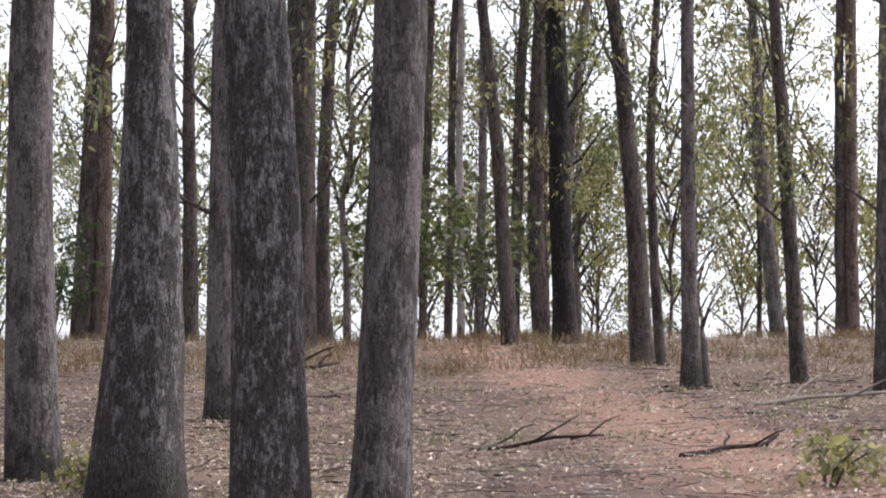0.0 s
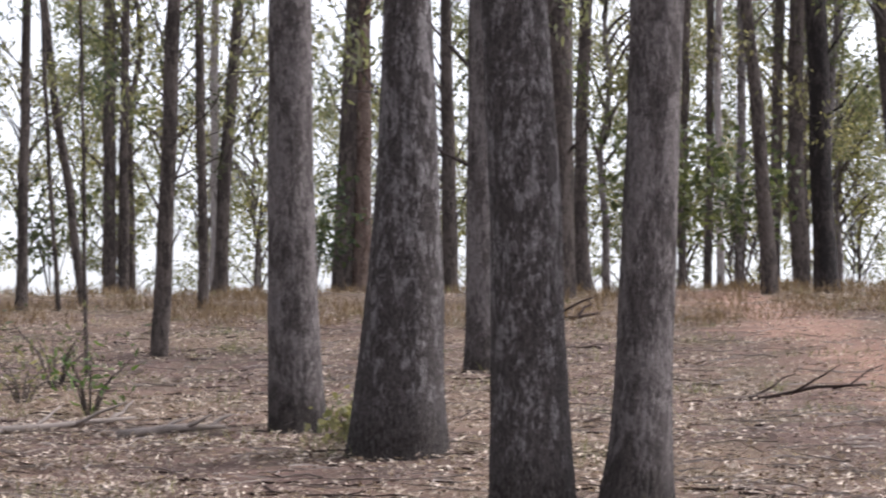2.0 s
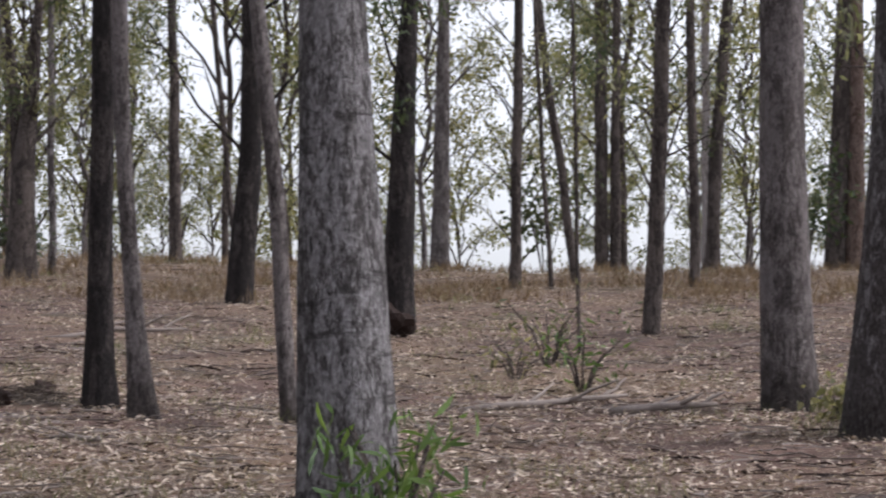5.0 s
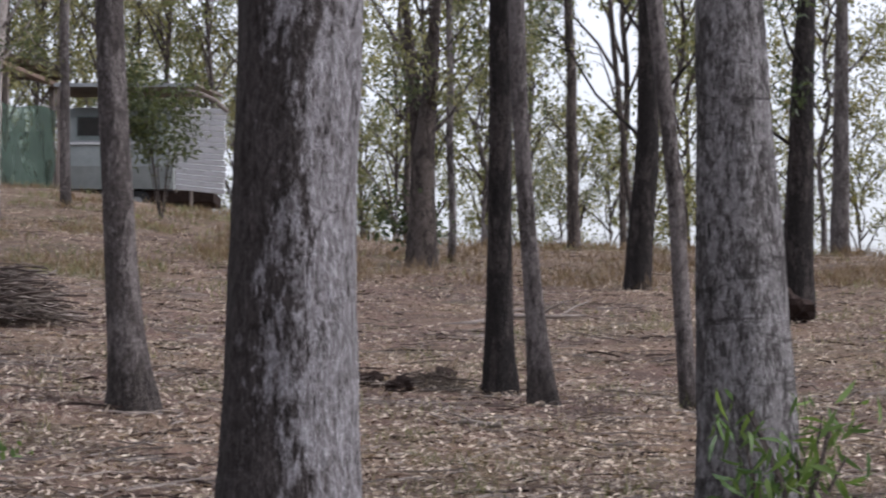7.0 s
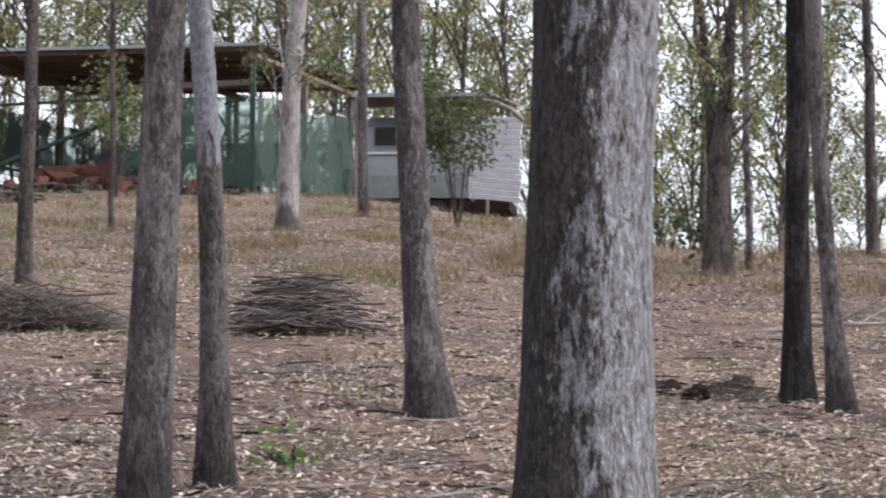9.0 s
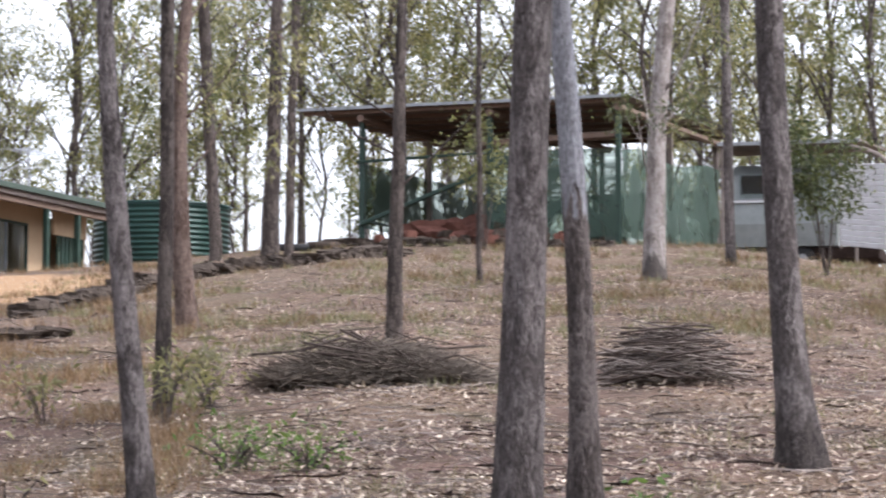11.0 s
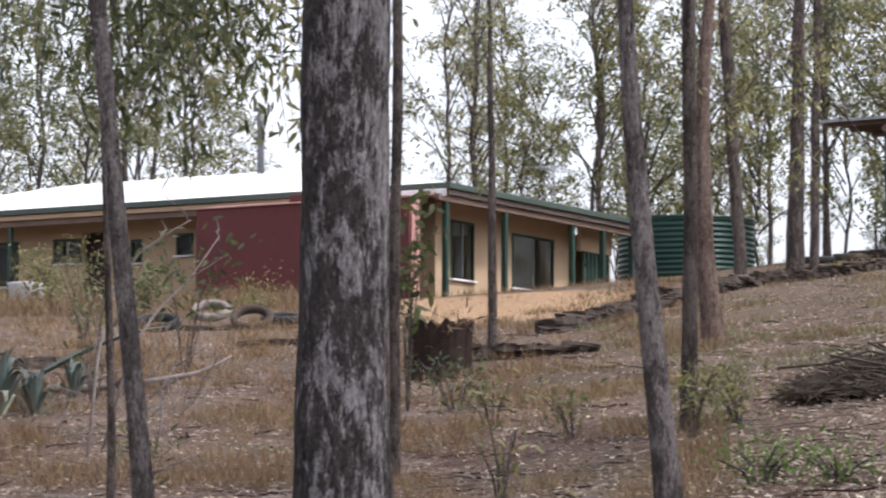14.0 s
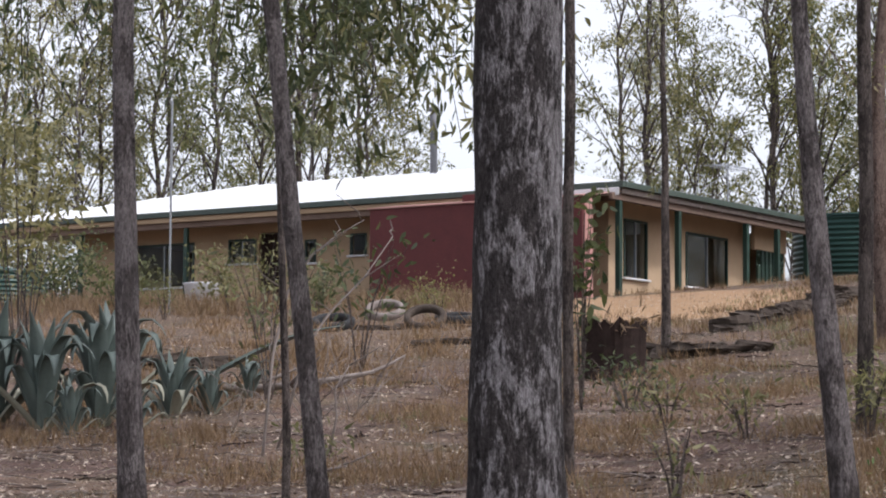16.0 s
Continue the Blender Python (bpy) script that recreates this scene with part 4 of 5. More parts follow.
def build_caravan():
    c = tagged(new("caravan"), "old dull white caravan under an iron awning", "caravan")
    c.matrix_basis = pose(-3.62, 59.9, 6.88, 0, 0, 3.5) @ pose(0, 0.4, 0, 0, 0, -6)
    prof = [(-0.05, 0), (-0.12, 0.5), (-0.05, 1.1), (0.12, 1.6), (0.5, 1.86), (1.1, 1.95), (1.7, 1.86), (2.1, 1.5), (2.2, 0.8), (2.1, 0)]
    verts = [(x, y, z) for x in (-2.45, -2.35, -0.12, 0.0) for y, z in [((a - 1) * (0.96 if x in (-2.45, 0.0) else 1) + 1, b * (0.97 if x in (-2.45, 0.0) else 1)) for a, b in prof]]
    n = len(prof)
    faces = [(i * n + k, i * n + (k + 1) % n, (i + 1) * n + (k + 1) % n, (i + 1) * n + k) for i in range(3) for k in range(n)]
    faces += [tuple(range(n)), tuple(range(3 * n, 4 * n))[::-1]]
    child("body", mesh_of("body", verts, faces), VAN_GREY, c, "dull white aluminium caravan body")
    for x in (-2.15, -1.1):
        w = block("window", (x, -0.10, 1.08), (x + 0.7, -0.03, 1.62), GLASS, c, "", 0.01)
        block("frame", (x - 0.03, -0.115, 1.04), (x + 0.73, -0.085, 1.08), STEEL, w, "", 0.004)
        # dark sheet behind the glass, in place of the shade inside
        block("blind", (x + 0.02, -0.02, 1.1), (x + 0.68, -0.01, 1.6), CHAR, w, "", 0)
    block("trim", (-2.43, -0.14, 0.98), (-0.02, -0.11, 1.03), WHITE, c, "", 0.004)
    block("chassis", (-2.35, 0.1, -0.28), (0.9, 2.0, -0.02), CHAR, c)
    for x in (-1.6, -0.8):
        verts, faces = [], []
        tube(verts, faces, [(x, 0.02, -0.3), (x, 0.06, -0.3), (x, 0.2, -0.3), (x, 0.24, -0.3)], [0.24, 0.31, 0.31, 0.24], 20)
        wheel = child("tyre", mesh_of("tyre", verts, faces, True), RUBBER, c)
        bar("hub", (x, 0.0, -0.3), (x, 0.05, -0.3), 0.13, STEEL, wheel, "", 12)
    verts = [(-2.6, -0.5, 2.24), (0.55, -0.5, 2.26), (0.9, 2.4, 2.36), (-2.6, 2.4, 2.34)]
    child("awning", mesh_of("awning", verts + [(x, y, z + 0.05) for x, y, z in verts], [(3, 2, 1, 0), (4, 5, 6, 7), (0, 1, 5, 4), (1, 2, 6, 5), (2, 3, 7, 6), (3, 0, 4, 7)]), RUSTY, c, "pale-edged iron awning")
    block("edge_strip", (-2.6, -0.53, 2.22), (0.55, -0.505, 2.30), STEEL, c, "", 0.003)
    for x in (-2.5, 0.45):
        bar("post", (x, -0.42, -0.6), (x, -0.42, 2.24), 0.04, RUSTY, c)
    # white boarded end, its near edge sagging
    end = tagged(new("boarded_end"))
    end.parent = c
    for i in range(15):
        z0, k = -0.02 + i * 0.122, i / 14
        b = block("board", (0.0, -0.018, 0), (1.32 + 0.03 * math.sin(i * 5), 0.018, 0.112), WHITE, end, "", 0.008)
        b.matrix_basis = pose(0.08, -0.25, z0, 14, 7.5 - 2.5 * k, -28)
    block("stud", (0.06, -0.22, -0.1), (0.12, -0.16, 1.9), TIMBER, end)
    verts, faces = [], []
    tube(verts, faces, [(0.35, -0.6, 2.12), (0.7, -0.7, 2.02), (1.0, -0.8, 1.88), (1.28, -0.9, 1.62)], [0.05, 0.06, 0.06, 0.05], 6)
    child("roof_bow", mesh_of("roof_bow", verts, faces, True), RUSTY, c)
    return c


build_caravan()


# ---- things on the slope ----
def spot(az, r):
    x, y = -math.sin(radians(az)) * r, math.cos(radians(az)) * r
    return x, y, foot(x, y)


def stick(verts, faces, a, length, turn, tilt, r, bend=0.1, sides=4, seed=0.0):
    """One crooked stick from the point a."""
    d = Vector((math.cos(turn) * math.cos(tilt), math.sin(turn) * math.cos(tilt), math.sin(tilt)))
    n = Vector((-math.sin(turn), math.cos(turn), 0.4))
    pts = [tuple(Vector(a) + d * length * k / 4 + n * bend * length * noise.noise((seed, k * 0.7, 1))) for k in range(5)]
    tube(verts, faces, pts, [r, r * 0.92, r * 0.8, r * 0.65, r * 0.35], sides)


def heap(name, label, x, y, wide, deep, high, number, thick, material, flat, seed, twigs=0, branch="branch", pale=False):
    """A heap of cut branches, each one an object of its own."""
    rng = np.random.default_rng(seed)
    h = tagged(new(name), label, "brush pile")
    h.matrix_basis = pose(x, y, foot(x, y), 0, 0, math.degrees(math.atan2(-x, y)))
    shapes = []
    for i in range(6):
        verts, faces = [], []
        stick(verts, faces, (-0.5, 0, 0), 1.0, 0, 0, 1.0 * thick, 0.16, 5, seed + i * 3.3)
        shapes.append(mesh_of(branch, verts, faces, True))
        shapes[-1].materials.append(TIMBER if pale and i % 2 == 0 else material)
    for i in range(number):
        u, w = rng.uniform(-1, 1), rng.uniform(-1, 1)
        top = high * max(0.05, 1 - u * u * 0.9) * math.sqrt(max(0.0, 1 - w * w))
        ln = wide * rng.uniform(0.35, 0.8)
        ob = child(branch, shapes[i % 6], material, h)
        back = rng.random() < 0.5
        ob.matrix_basis = pose(u * wide * 0.33, w * deep / 2, top * rng.uniform(0.25, 1.0) + 0.02, rng.uniform(0, 360), u * flat * (-1 if back else 1) + rng.normal() * 5, rng.normal() * 13 + (180 if back else 0)) @ Matrix.Scale(ln, 4)
    if twigs:
        verts, faces = [], []
        for i in range(twigs):
            u, w = rng.uniform(-1, 1), rng.uniform(-1, 1)
            top = high * max(0.0, 1 - u * u) * math.sqrt(max(0.0, 1 - w * w)) * 0.85
            stick(verts, faces, (u * wide * 0.40, w * deep / 2, top * rng.uniform(0, 0.9)), rng.uniform(0.12, 0.36), rng.uniform(0, 6.28), rng.normal() * 0.22, 0.005, 0.2, 3, i)
        child("twig_mat", mesh_of("twig_mat", verts, faces), TWIGS, h, "matted grey-brown twigs")
    return h


heap("brush_pile", "low mound of dead branches and matted twigs on the slope", -4.75, 20.2, 1.9, 1.1, 0.40, 30, 0.008, BRUSH, 24, 3, 9500)
heap("branch_stack", "stack of grey cut branches lying on the slope", -2.45, 20.0, 0.95, 0.8, 0.44, 280, 0.013, BRUSH, 7, 5, 300, pale=True)
heap("twig_heap", "small heap of dark twigs on the slope", 0.62, 17.9, 0.6, 0.5, 0.10, 24, 0.012, BRUSH, 8, 9, 160)

for name, label, x, y, ln, turn, r in (
        ("fallen_branch", "long pale fallen branch on the leaf litter", 4.0, 17.6, 1.25, 14, 0.03), ("fallen_branch", "weathered grey log lying on the leaf litter", 4.65, 17.0, 0.7, -12, 0.035),
        ("fallen_branch", "pale fallen branch on the leaf litter", 14.0, 20.6, 2.6, -6, 0.025), ("fallen_branch", "dark fallen branch on the leaf litter", 9.6, 18.2, 1.5, -30, 0.02),
        ("fallen_branch", "dark fallen branch on the leaf litter", 10.6, 16.6, 1.0, 8, 0.022), ("fallen_branch", "dark fallen branch near the crest", 12.5, 29.5, 1.8, 12, 0.04),
        ("fallen_branch", "grey fallen branch in dry grass", -13.6, 23.2, 2.4, 5, 0.05), ("fallen_branch", "grey fallen branch in dry grass", -8.9, 15.6, 1.1, -20, 0.02),
        ("fallen_branch", "thin forked dead branch standing from the litter", 0.75, 15.0, 0.45, 130, 0.018), ("fallen_branch", "pale fallen branch on the slope", 1.6, 24.5, 1.3, 5, 0.03)):
    b = tagged(new(name), label, "branch", "fallen branches")
    b.matrix_basis = pose(x, y, foot(x, y) + r * 0.8, 0, -4 if abs(turn) < 90 else 0, turn)
    verts, faces = [], []
    stick(verts, faces, (-ln / 2, 0, 0), ln, 0, 0.03, r, 0.12, 7, x)
    child("stem", mesh_of("stem", verts, faces, True), CHAR if "dark" in label else TIMBER, b)
    for k in range(3):
        verts, faces = [], []
        stick(verts, faces, (ln * (k * 0.22 - 0.1), 0, 0.01), ln * 0.32, 0.6 * (-1) ** k, 0.35, r * 0.5, 0.15, 5, x + k)
        child("twig", mesh_of("twig", verts, faces, True), CHAR if "dark" in label else TIMBER, b)


def slab(name, rng, sx, sy, sz):
    """A flat broken rock with a rough top and split sides."""
    bm = bmesh.new()
    bmesh.ops.create_cube(bm, size=2)
    bmesh.ops.subdivide_edges(bm, edges=bm.edges[:], cuts=2, use_grid_fill=True)
    k = rng.uniform(0, 50)
    for v in bm.verts:
        a = math.atan2(v.co.y, v.co.x)
        q = 1 + 0.5 * noise.noise((math.cos(a) * 1.4 + k, math.sin(a) * 1.4, v.co.z * 0.5)) - 0.18 * abs(v.co.x * v.co.y)
        v.co = (v.co.x * q * sx, v.co.y * q * sy, v.co.z * sz * (1 + 0.6 * noise.noise((v.co.x * 1.5 + k, v.co.y * 1.5, 3))))
    me = bpy.data.meshes.new(name)
    bm.to_mesh(me)
    bm.free()
    return me


def lump(name, rng, sx, sy, sz, rough=0.22):
    bm = bmesh.new()
    bmesh.ops.create_icosphere(bm, subdivisions=3, radius=1)
    k = rng.uniform(0, 50)
    for v in bm.verts:
        q = 1 + rough * 2 * noise.noise((v.co.x * 1.6 + k, v.co.y * 1.6, v.co.z * 1.6)) + rough * noise.noise((v.co.x * 5 + k, v.co.y * 5, v.co.z * 5))
        v.co = (v.co.x * q * sx, v.co.y * q * sy, v.co.z * q * sz)
    me = bpy.data.meshes.new(name)
    bm.to_mesh(me)
    bm.free()
    return me


rng = np.random.default_rng(4)
# dry stone edging of the terrace in front of the house and the tank
edge = [(20.6, 37.6), (19.6, 39.5), (18.7, 41.8), (17.9, 46.0), (16.2, 48.6), (14.7, 48.4), (12.6, 52.0)]
for (a0, r0), (a1, r1) in zip(edge, edge[1:]):
    wall = tagged(new("stone_edging"), "layered dark rocks holding the edge of the terrace", "stones", "stone edgings")
    wall.matrix_basis = pose(*spot(a0, r0))
    for layer in range(3):
        n = 9 - layer
        for i in range(n):
            k = (i + 0.5 * (layer % 2) + rng.uniform(0.1, 0.5)) / n
            q = Vector(spot(a0 + (a1 - a0) * k, r0 + (r1 - r0) * k)) - wall.matrix_basis.translation
            st = child("stone", slab("stone", rng, rng.uniform(0.12, 0.27), rng.uniform(0.12, 0.22), rng.uniform(0.04, 0.075)), STONE, wall)
            st.matrix_basis = pose(q.x + rng.normal() * 0.05, q.y + 0.10 * layer + rng.normal() * 0.06, q.z + 0.02 + 0.075 * layer, rng.normal() * 6, rng.normal() * 6, rng.uniform(0, 360))
for az, r, n, spread, layers in ((20.9, 31.5, 14, 1.1, 2), (27.2, 45, 8, 1.8, 1), (26.0, 38, 8, 1.5, 1), (31.2, 33, 10, 1.5, 2), (12.8, 58, 14, 2.6, 2), (9.3, 56.5, 14, 2.4, 2)):
    wall = tagged(new("stone_edging"), "low loose row of rough brown stones edging the terrace", "stones", "stone edgings")
    x, y, z = spot(az, r)
    wall.matrix_basis = pose(x, y, z, 0, 0, az)
    for i in range(n):
        st = child("stone", slab("stone", rng, rng.uniform(0.10, 0.30), rng.uniform(0.10, 0.2), rng.uniform(0.03, 0.06)), STONE, wall)
        u = ((i * layers) % n / (n - 1) - 0.5) * spread + rng.normal() * 0.06
        st.matrix_basis = pose(u, rng.normal() * 0.12 + 0.10 * (i * layers // n), 0.015 + 0.075 * (i * layers // n), rng.normal() * 5, rng.normal() * 5, rng.normal() * 25)
earth = tagged(new("soil_heap"), "heap of red earth and rubble under the shed", "soil heap")
earth.matrix_basis = pose(-12.1, 60.4, 7.0, 0, 0, -7.5)
bm = bmesh.new()
bmesh.ops.create_icosphere(bm, subdivisions=4, radius=1)
for v in bm.verts:
    a, b, c = v.co
    k = 1 + 0.5 * noise.noise((a * 1.5 + 3, b * 1.5, c)) + 0.30 * noise.noise((a * 4, b * 4, c * 4)) + 0.2 * noise.noise((a * 10, b * 10, c * 10))
    v.co = (a * k * 1.75, b * k * 1.1, c * k * 0.62)
heap_me = bpy.data.meshes.new("earth")
bm.to_mesh(heap_me)
bm.free()
child("earth", heap_me, EARTH, earth)
for i in range(40):
    st = child("rubble", slab("rubble", rng, rng.uniform(0.06, 0.22), rng.uniform(0.06, 0.18), rng.uniform(0.05, 0.12)), EARTH if i % 2 else STONE, earth)
    st.matrix_basis = pose(rng.uniform(-1.8, 3.4), rng.uniform(-2.2, -1.0), rng.uniform(-0.1, 0.15), 0, 0, rng.uniform(0, 360))

drum = tagged(new("hollow_stump"), "dark hollow cut tree stump with a pale grassy rim", "tree stump")
x, y = -11.1, 26.3
drum.matrix_basis = pose(x, y, foot(x, y)) @ Matrix.Diagonal((1.2, 1.2, 1.12, 1))
verts, faces = [], []
for i in range(48):
    a = 2 * math.pi * i / 48
    ca, sa = math.cos(a), math.sin(a)
    rim = 0.52 + 0.16 * noise.noise((ca * 4, sa * 4, 1)) + 0.05 * (-1) ** i * abs(noise.noise((i * 0.9, 2, 2)))
    q = 1 + 0.12 * noise.noise((ca * 2.2, sa * 2.2, 5)) + 0.05 * noise.noise((ca * 9, sa * 9, 5))
    for rad, z_ in ((0.31, -0.1), (0.27, 0.12), (0.265, rim * 0.6), (0.28, rim), (0.21, rim - 0.03), (0.19, 0.1), (0.05, 0.08)):
        verts.append((ca * rad * q, sa * rad * q, z_))
faces = [(i * 7 + k, ((i + 1) % 48) * 7 + k, ((i + 1) % 48) * 7 + k + 1, i * 7 + k + 1) for i in range(48) for k in range(6)]
child("shell", mesh_of("shell", verts, faces), CHAR, drum)
child("rim_grass", leaves([(0.24 * math.cos(i * 0.5), 0.24 * math.sin(i * 0.5), 0.54) for i in range(13)], [0.05] * 13, [9] * 13, np.random.default_rng(3), 0.14, 0.008, 0.6), STRAW, drum, "pale dry grass over the rim")
stump = tagged(new("tree_stump"), "short dark broken stump beside a grey trunk", "tree stump")
x, y, z = 15.05, 24.1, foot(15.05, 24.1)
stump.matrix_basis = pose(x, y, z)
verts, faces = [], []
tube(verts, faces, [(0, 0, -0.1), (0, 0, 0.15), (-0.01, 0, 0.45), (-0.02, 0, 0.56)], [0.085, 0.07, 0.06, 0.035], 12, 0.12, 8)
child("wood", mesh_of("wood", verts, faces, True), BARK["dark"], stump)
nest = tagged(new("termite_nest"), "dark rotten lump at the foot of a trunk", "termite nest")
nest.matrix_basis = pose(4.12, 24.6, foot(4.12, 24.6) + 0.1)
child("lump", lump("lump", rng, 0.2, 0.2, 0.18, 0.3), CHAR, nest)


for px, py, size in ((0.72, 18.3, 0.09), (0.42, 17.6, 0.07), (1.0, 17.9, 0.06), (0.2, 18.1, 0.06)):
    piece = tagged(new("rotten_log_piece"), "dark rotten lump of wood on the litter", "log piece", "rotten log pieces")
    piece.matrix_basis = pose(px, py, foot(px, py) + size * 0.3, 0, 0, px * 90)
    child("wood", lump("wood", rng, size * 1.5, size, size, 0.4), CHAR, piece)


def tyre(x, y, lift, rx, label, material):
    t = tagged(new("tyre"), label, "tyre", "garden tyres")
    t.matrix_basis = pose(x, y, foot(x, y) + lift, rx, 0, 20)
    n, m, verts, faces = 28, 10, [], []
    for i in range(n):
        a = 2 * math.pi * i / n
        for k in range(m):
            b = 2 * math.pi * k / m
            q = 0.30 + 0.058 * math.copysign(abs(math.cos(b)) ** 0.7, math.cos(b)) + (0.008 if i % 2 and math.cos(b) > 0.6 else 0)
            verts.append((q * math.cos(a), q * math.sin(a), 0.075 * math.copysign(abs(math.sin(b)) ** 0.7, math.sin(b))))
    faces = [(i * m + k, ((i + 1) % n) * m + k, ((i + 1) % n) * m + (k + 1) % m, i * m + (k + 1) % m) for i in range(n) for k in range(m)]
    child("carcass", mesh_of("carcass", verts, faces, True), material, t)


for az, r, lift, rx, mat_, lab in ((27.75, 48, 0.22, 28, TIMBER, "pale grey-painted tyre propped on the garden bank"), (26.9, 45, 0.18, 35, STONE, "grey weathered tyre on the garden bank"), (26.25, 46, 0.14, 10, RUBBER, "black tyre lying on the garden bank"),
                                (28.85, 44.5, 0.16, 20, RUBBER, "dark tyre half hidden in grass"), (14.9, 57, 0.1, 4, RUBBER, "black tyre lying by the terrace edge"), (14.3, 57, 0.1, 4, STONE, "grey weathered tyre by the terrace edge")):
    tyre(*spot(az, r)[:2], lift, rx, lab, mat_)


def leaf_strip(length, width, lean, fold, material):
    """A thick channelled succulent leaf that rises and folds over towards its tip."""
    verts, faces, n = [], [], 12
    path, out, up = [], 0.0, 0.0
    for i in range(n + 1):
        k = i / n
        e = min(max((k - 0.58) / 0.34, 0.0), 1.0)
        a = lean + 0.25 * k + fold * e * e * (3 - 2 * e)
        path.append((out, up, a))
        out, up = out + length / n * math.sin(a), up + length / n * math.cos(a)
    for side in (0, 1):
        for i in range(n + 1):
            k = i / n
            w = width * (0.7 + 0.5 * math.sin(min(k * 2.6, 1.57))) * (1 if k < 0.55 else max(0.03, 1 - ((k - 0.55) / 0.45) ** 1.4))
            o, u, a = path[i]
            thick = 0.022 * (1 - 0.8 * k) * side
            for q, dz in ((-1, 0.25 * w), (0, 0.0), (1, 0.25 * w)):
                verts.append((o - math.cos(a) * (dz - thick), q * w, u + math.sin(a) * (dz - thick)))
    o = 3 * (n + 1)
    for s in (0, o):
        for i in range(n):
            for q in (0, 1):
                faces.append((s + i * 3 + q, s + i * 3 + q + 1, s + i * 3 + q + 4, s + i * 3 + q + 3))
    for i in range(n):
        for q in (0, 2):
            faces.append((i * 3 + q, i * 3 + q + 3, o + i * 3 + q + 3, o + i * 3 + q))
    me = mesh_of("leaf", verts, faces, True)
    me.materials.append(material)
    return me


AGAVE_SKIN = plain("agave_skin", (0.095, 0.122, 0.108), 0.55, vary=0.3)
AGAVE_PALE = plain("agave_dry_leaf", (0.26, 0.26, 0.20), 0.7, vary=0.3)
STRIPS = [leaf_strip(ln, 0.062, c, f_, m_) for ln, c, f_, m_ in ((0.95, 0.02, 0.12, AGAVE_SKIN), (1.05, 0.05, 2.2, AGAVE_SKIN), (0.95, 0.28, 2.4, AGAVE_SKIN), (0.8, 0.6, 2.0, AGAVE_PALE))]
for az, r, size, n in ((33.7, 23.6, 1.1, 22), (34.9, 23.2, 1.05, 22), (32.2, 24.6, 0.75, 20), (30.6, 26.5, 0.5, 16), (34.3, 22.6, 0.55, 18), (35.9, 23.6, 1.15, 22), (33.5, 25.5, 1.25, 18), (31.4, 25.0, 0.55, 18), (33.0, 23.0, 0.5, 18)):
    ag = tagged(new("agave"), "blue-green agave with drooping grey leaf tips", "agave", "agaves on the bank")
    x, y, z = spot(az, r)
    ag.matrix_basis = pose(x, y, z - 0.04) @ Matrix.Scale(size, 4)
    for i in range(n):
        lf = child("leaf", STRIPS[0 if i < n * 0.3 else 1 if i < n * 0.6 else 2 if i < n * 0.85 else 3], None, ag)
        lf.matrix_basis = pose(0, 0, 0, 0, 4 if i < n * 0.25 else 8, i * 137.5) @ Matrix.Scale(rng.uniform(0.75, 1.1), 4)
# one great leaf lying out over the bank
fallen = tagged(new("agave"), "single long agave leaf leaning over the bank", "agave", "agaves on the bank")
fallen.matrix_basis = pose(*spot(31.8, 27.2)[:2], foot(*spot(31.8, 27.2)[:2]) + 0.1) @ pose(0, 0, 0, 0, 58, 32) @ Matrix.Scale(1.7, 4)
child("leaf", STRIPS[0], None, fallen)


def shrub(az, r, high, wide, number, material, label, lift=0.0, length=0.075, width=0.011, stems=6):
    x, y, z = spot(az, r)
    q = np.random.default_rng(int(abs(az * 100)) + int(r))
    s = tagged(new("shrub"), label, "shrub", "shrubs")
    s.matrix_basis = pose(x, y, z + lift)
    verts, faces, cents = [], [], []
    for i in range(stems):
        a = q.uniform(0, 6.28)
        tip = (math.cos(a) * wide * q.uniform(0.3, 1), math.sin(a) * wide * q.uniform(0.3, 1), high * q.uniform(0.6, 1.0))
        tube(verts, faces, [(0, 0, -0.1 - lift), (tip[0] * 0.4, tip[1] * 0.4, tip[2] * 0.55), tip], [0.012, 0.008, 0.004], 4)
        cents += [tuple(c * k for c in tip) for k in (0.6, 0.8, 1.0)]
    child("stalk", mesh_of("stalk", verts, faces), BARK["dark"], s)
    me = leaves(cents, [0.16 * wide + 0.05] * len(cents), [max(1, int(number * 1.5) // len(cents))] * len(cents), q, length, width, 0.3, r < 45)
    child("foliage", me, material, s)


G = "small green shrub on the leaf litter"
shrub(-9.8, 10.4, 0.64, 0.22, 80, LEAF_FRESH, "bright green feathery shrub before a rough trunk", 0, 0.12, 0.011, 8)
shrub(-9.0, 10.5, 0.46, 0.14, 30, LEAF_FRESH, "bright green feathery shrub before a rough trunk", 0, 0.12, 0.011, 4)
shrub(-13.6, 19.5, 0.45, 0.3, 70, LEAF_FRESH, G)
shrub(-12.9, 22, 0.5, 0.35, 80, LEAF_OLIVE, G)
shrub(-12.2, 20.4, 0.3, 0.3, 50, LEAF_OLIVE, G)
shrub(-25.5, 41, 2.6, 1.0, 460, LEAF_DARK, "tall dark green leafy shrub near the crest", 0, 0.14, 0.04, 12)
shrub(-27.3, 41.5, 2.4, 0.9, 330, LEAF_DARK, "tall dark green leafy shrub near the crest", 0, 0.14, 0.04, 10)
shrub(-18.3, 48.5, 2.0, 0.9, 300, LEAF_DARK, "dark green leafy shrub near the crest", 0, 0.14, 0.035, 8)
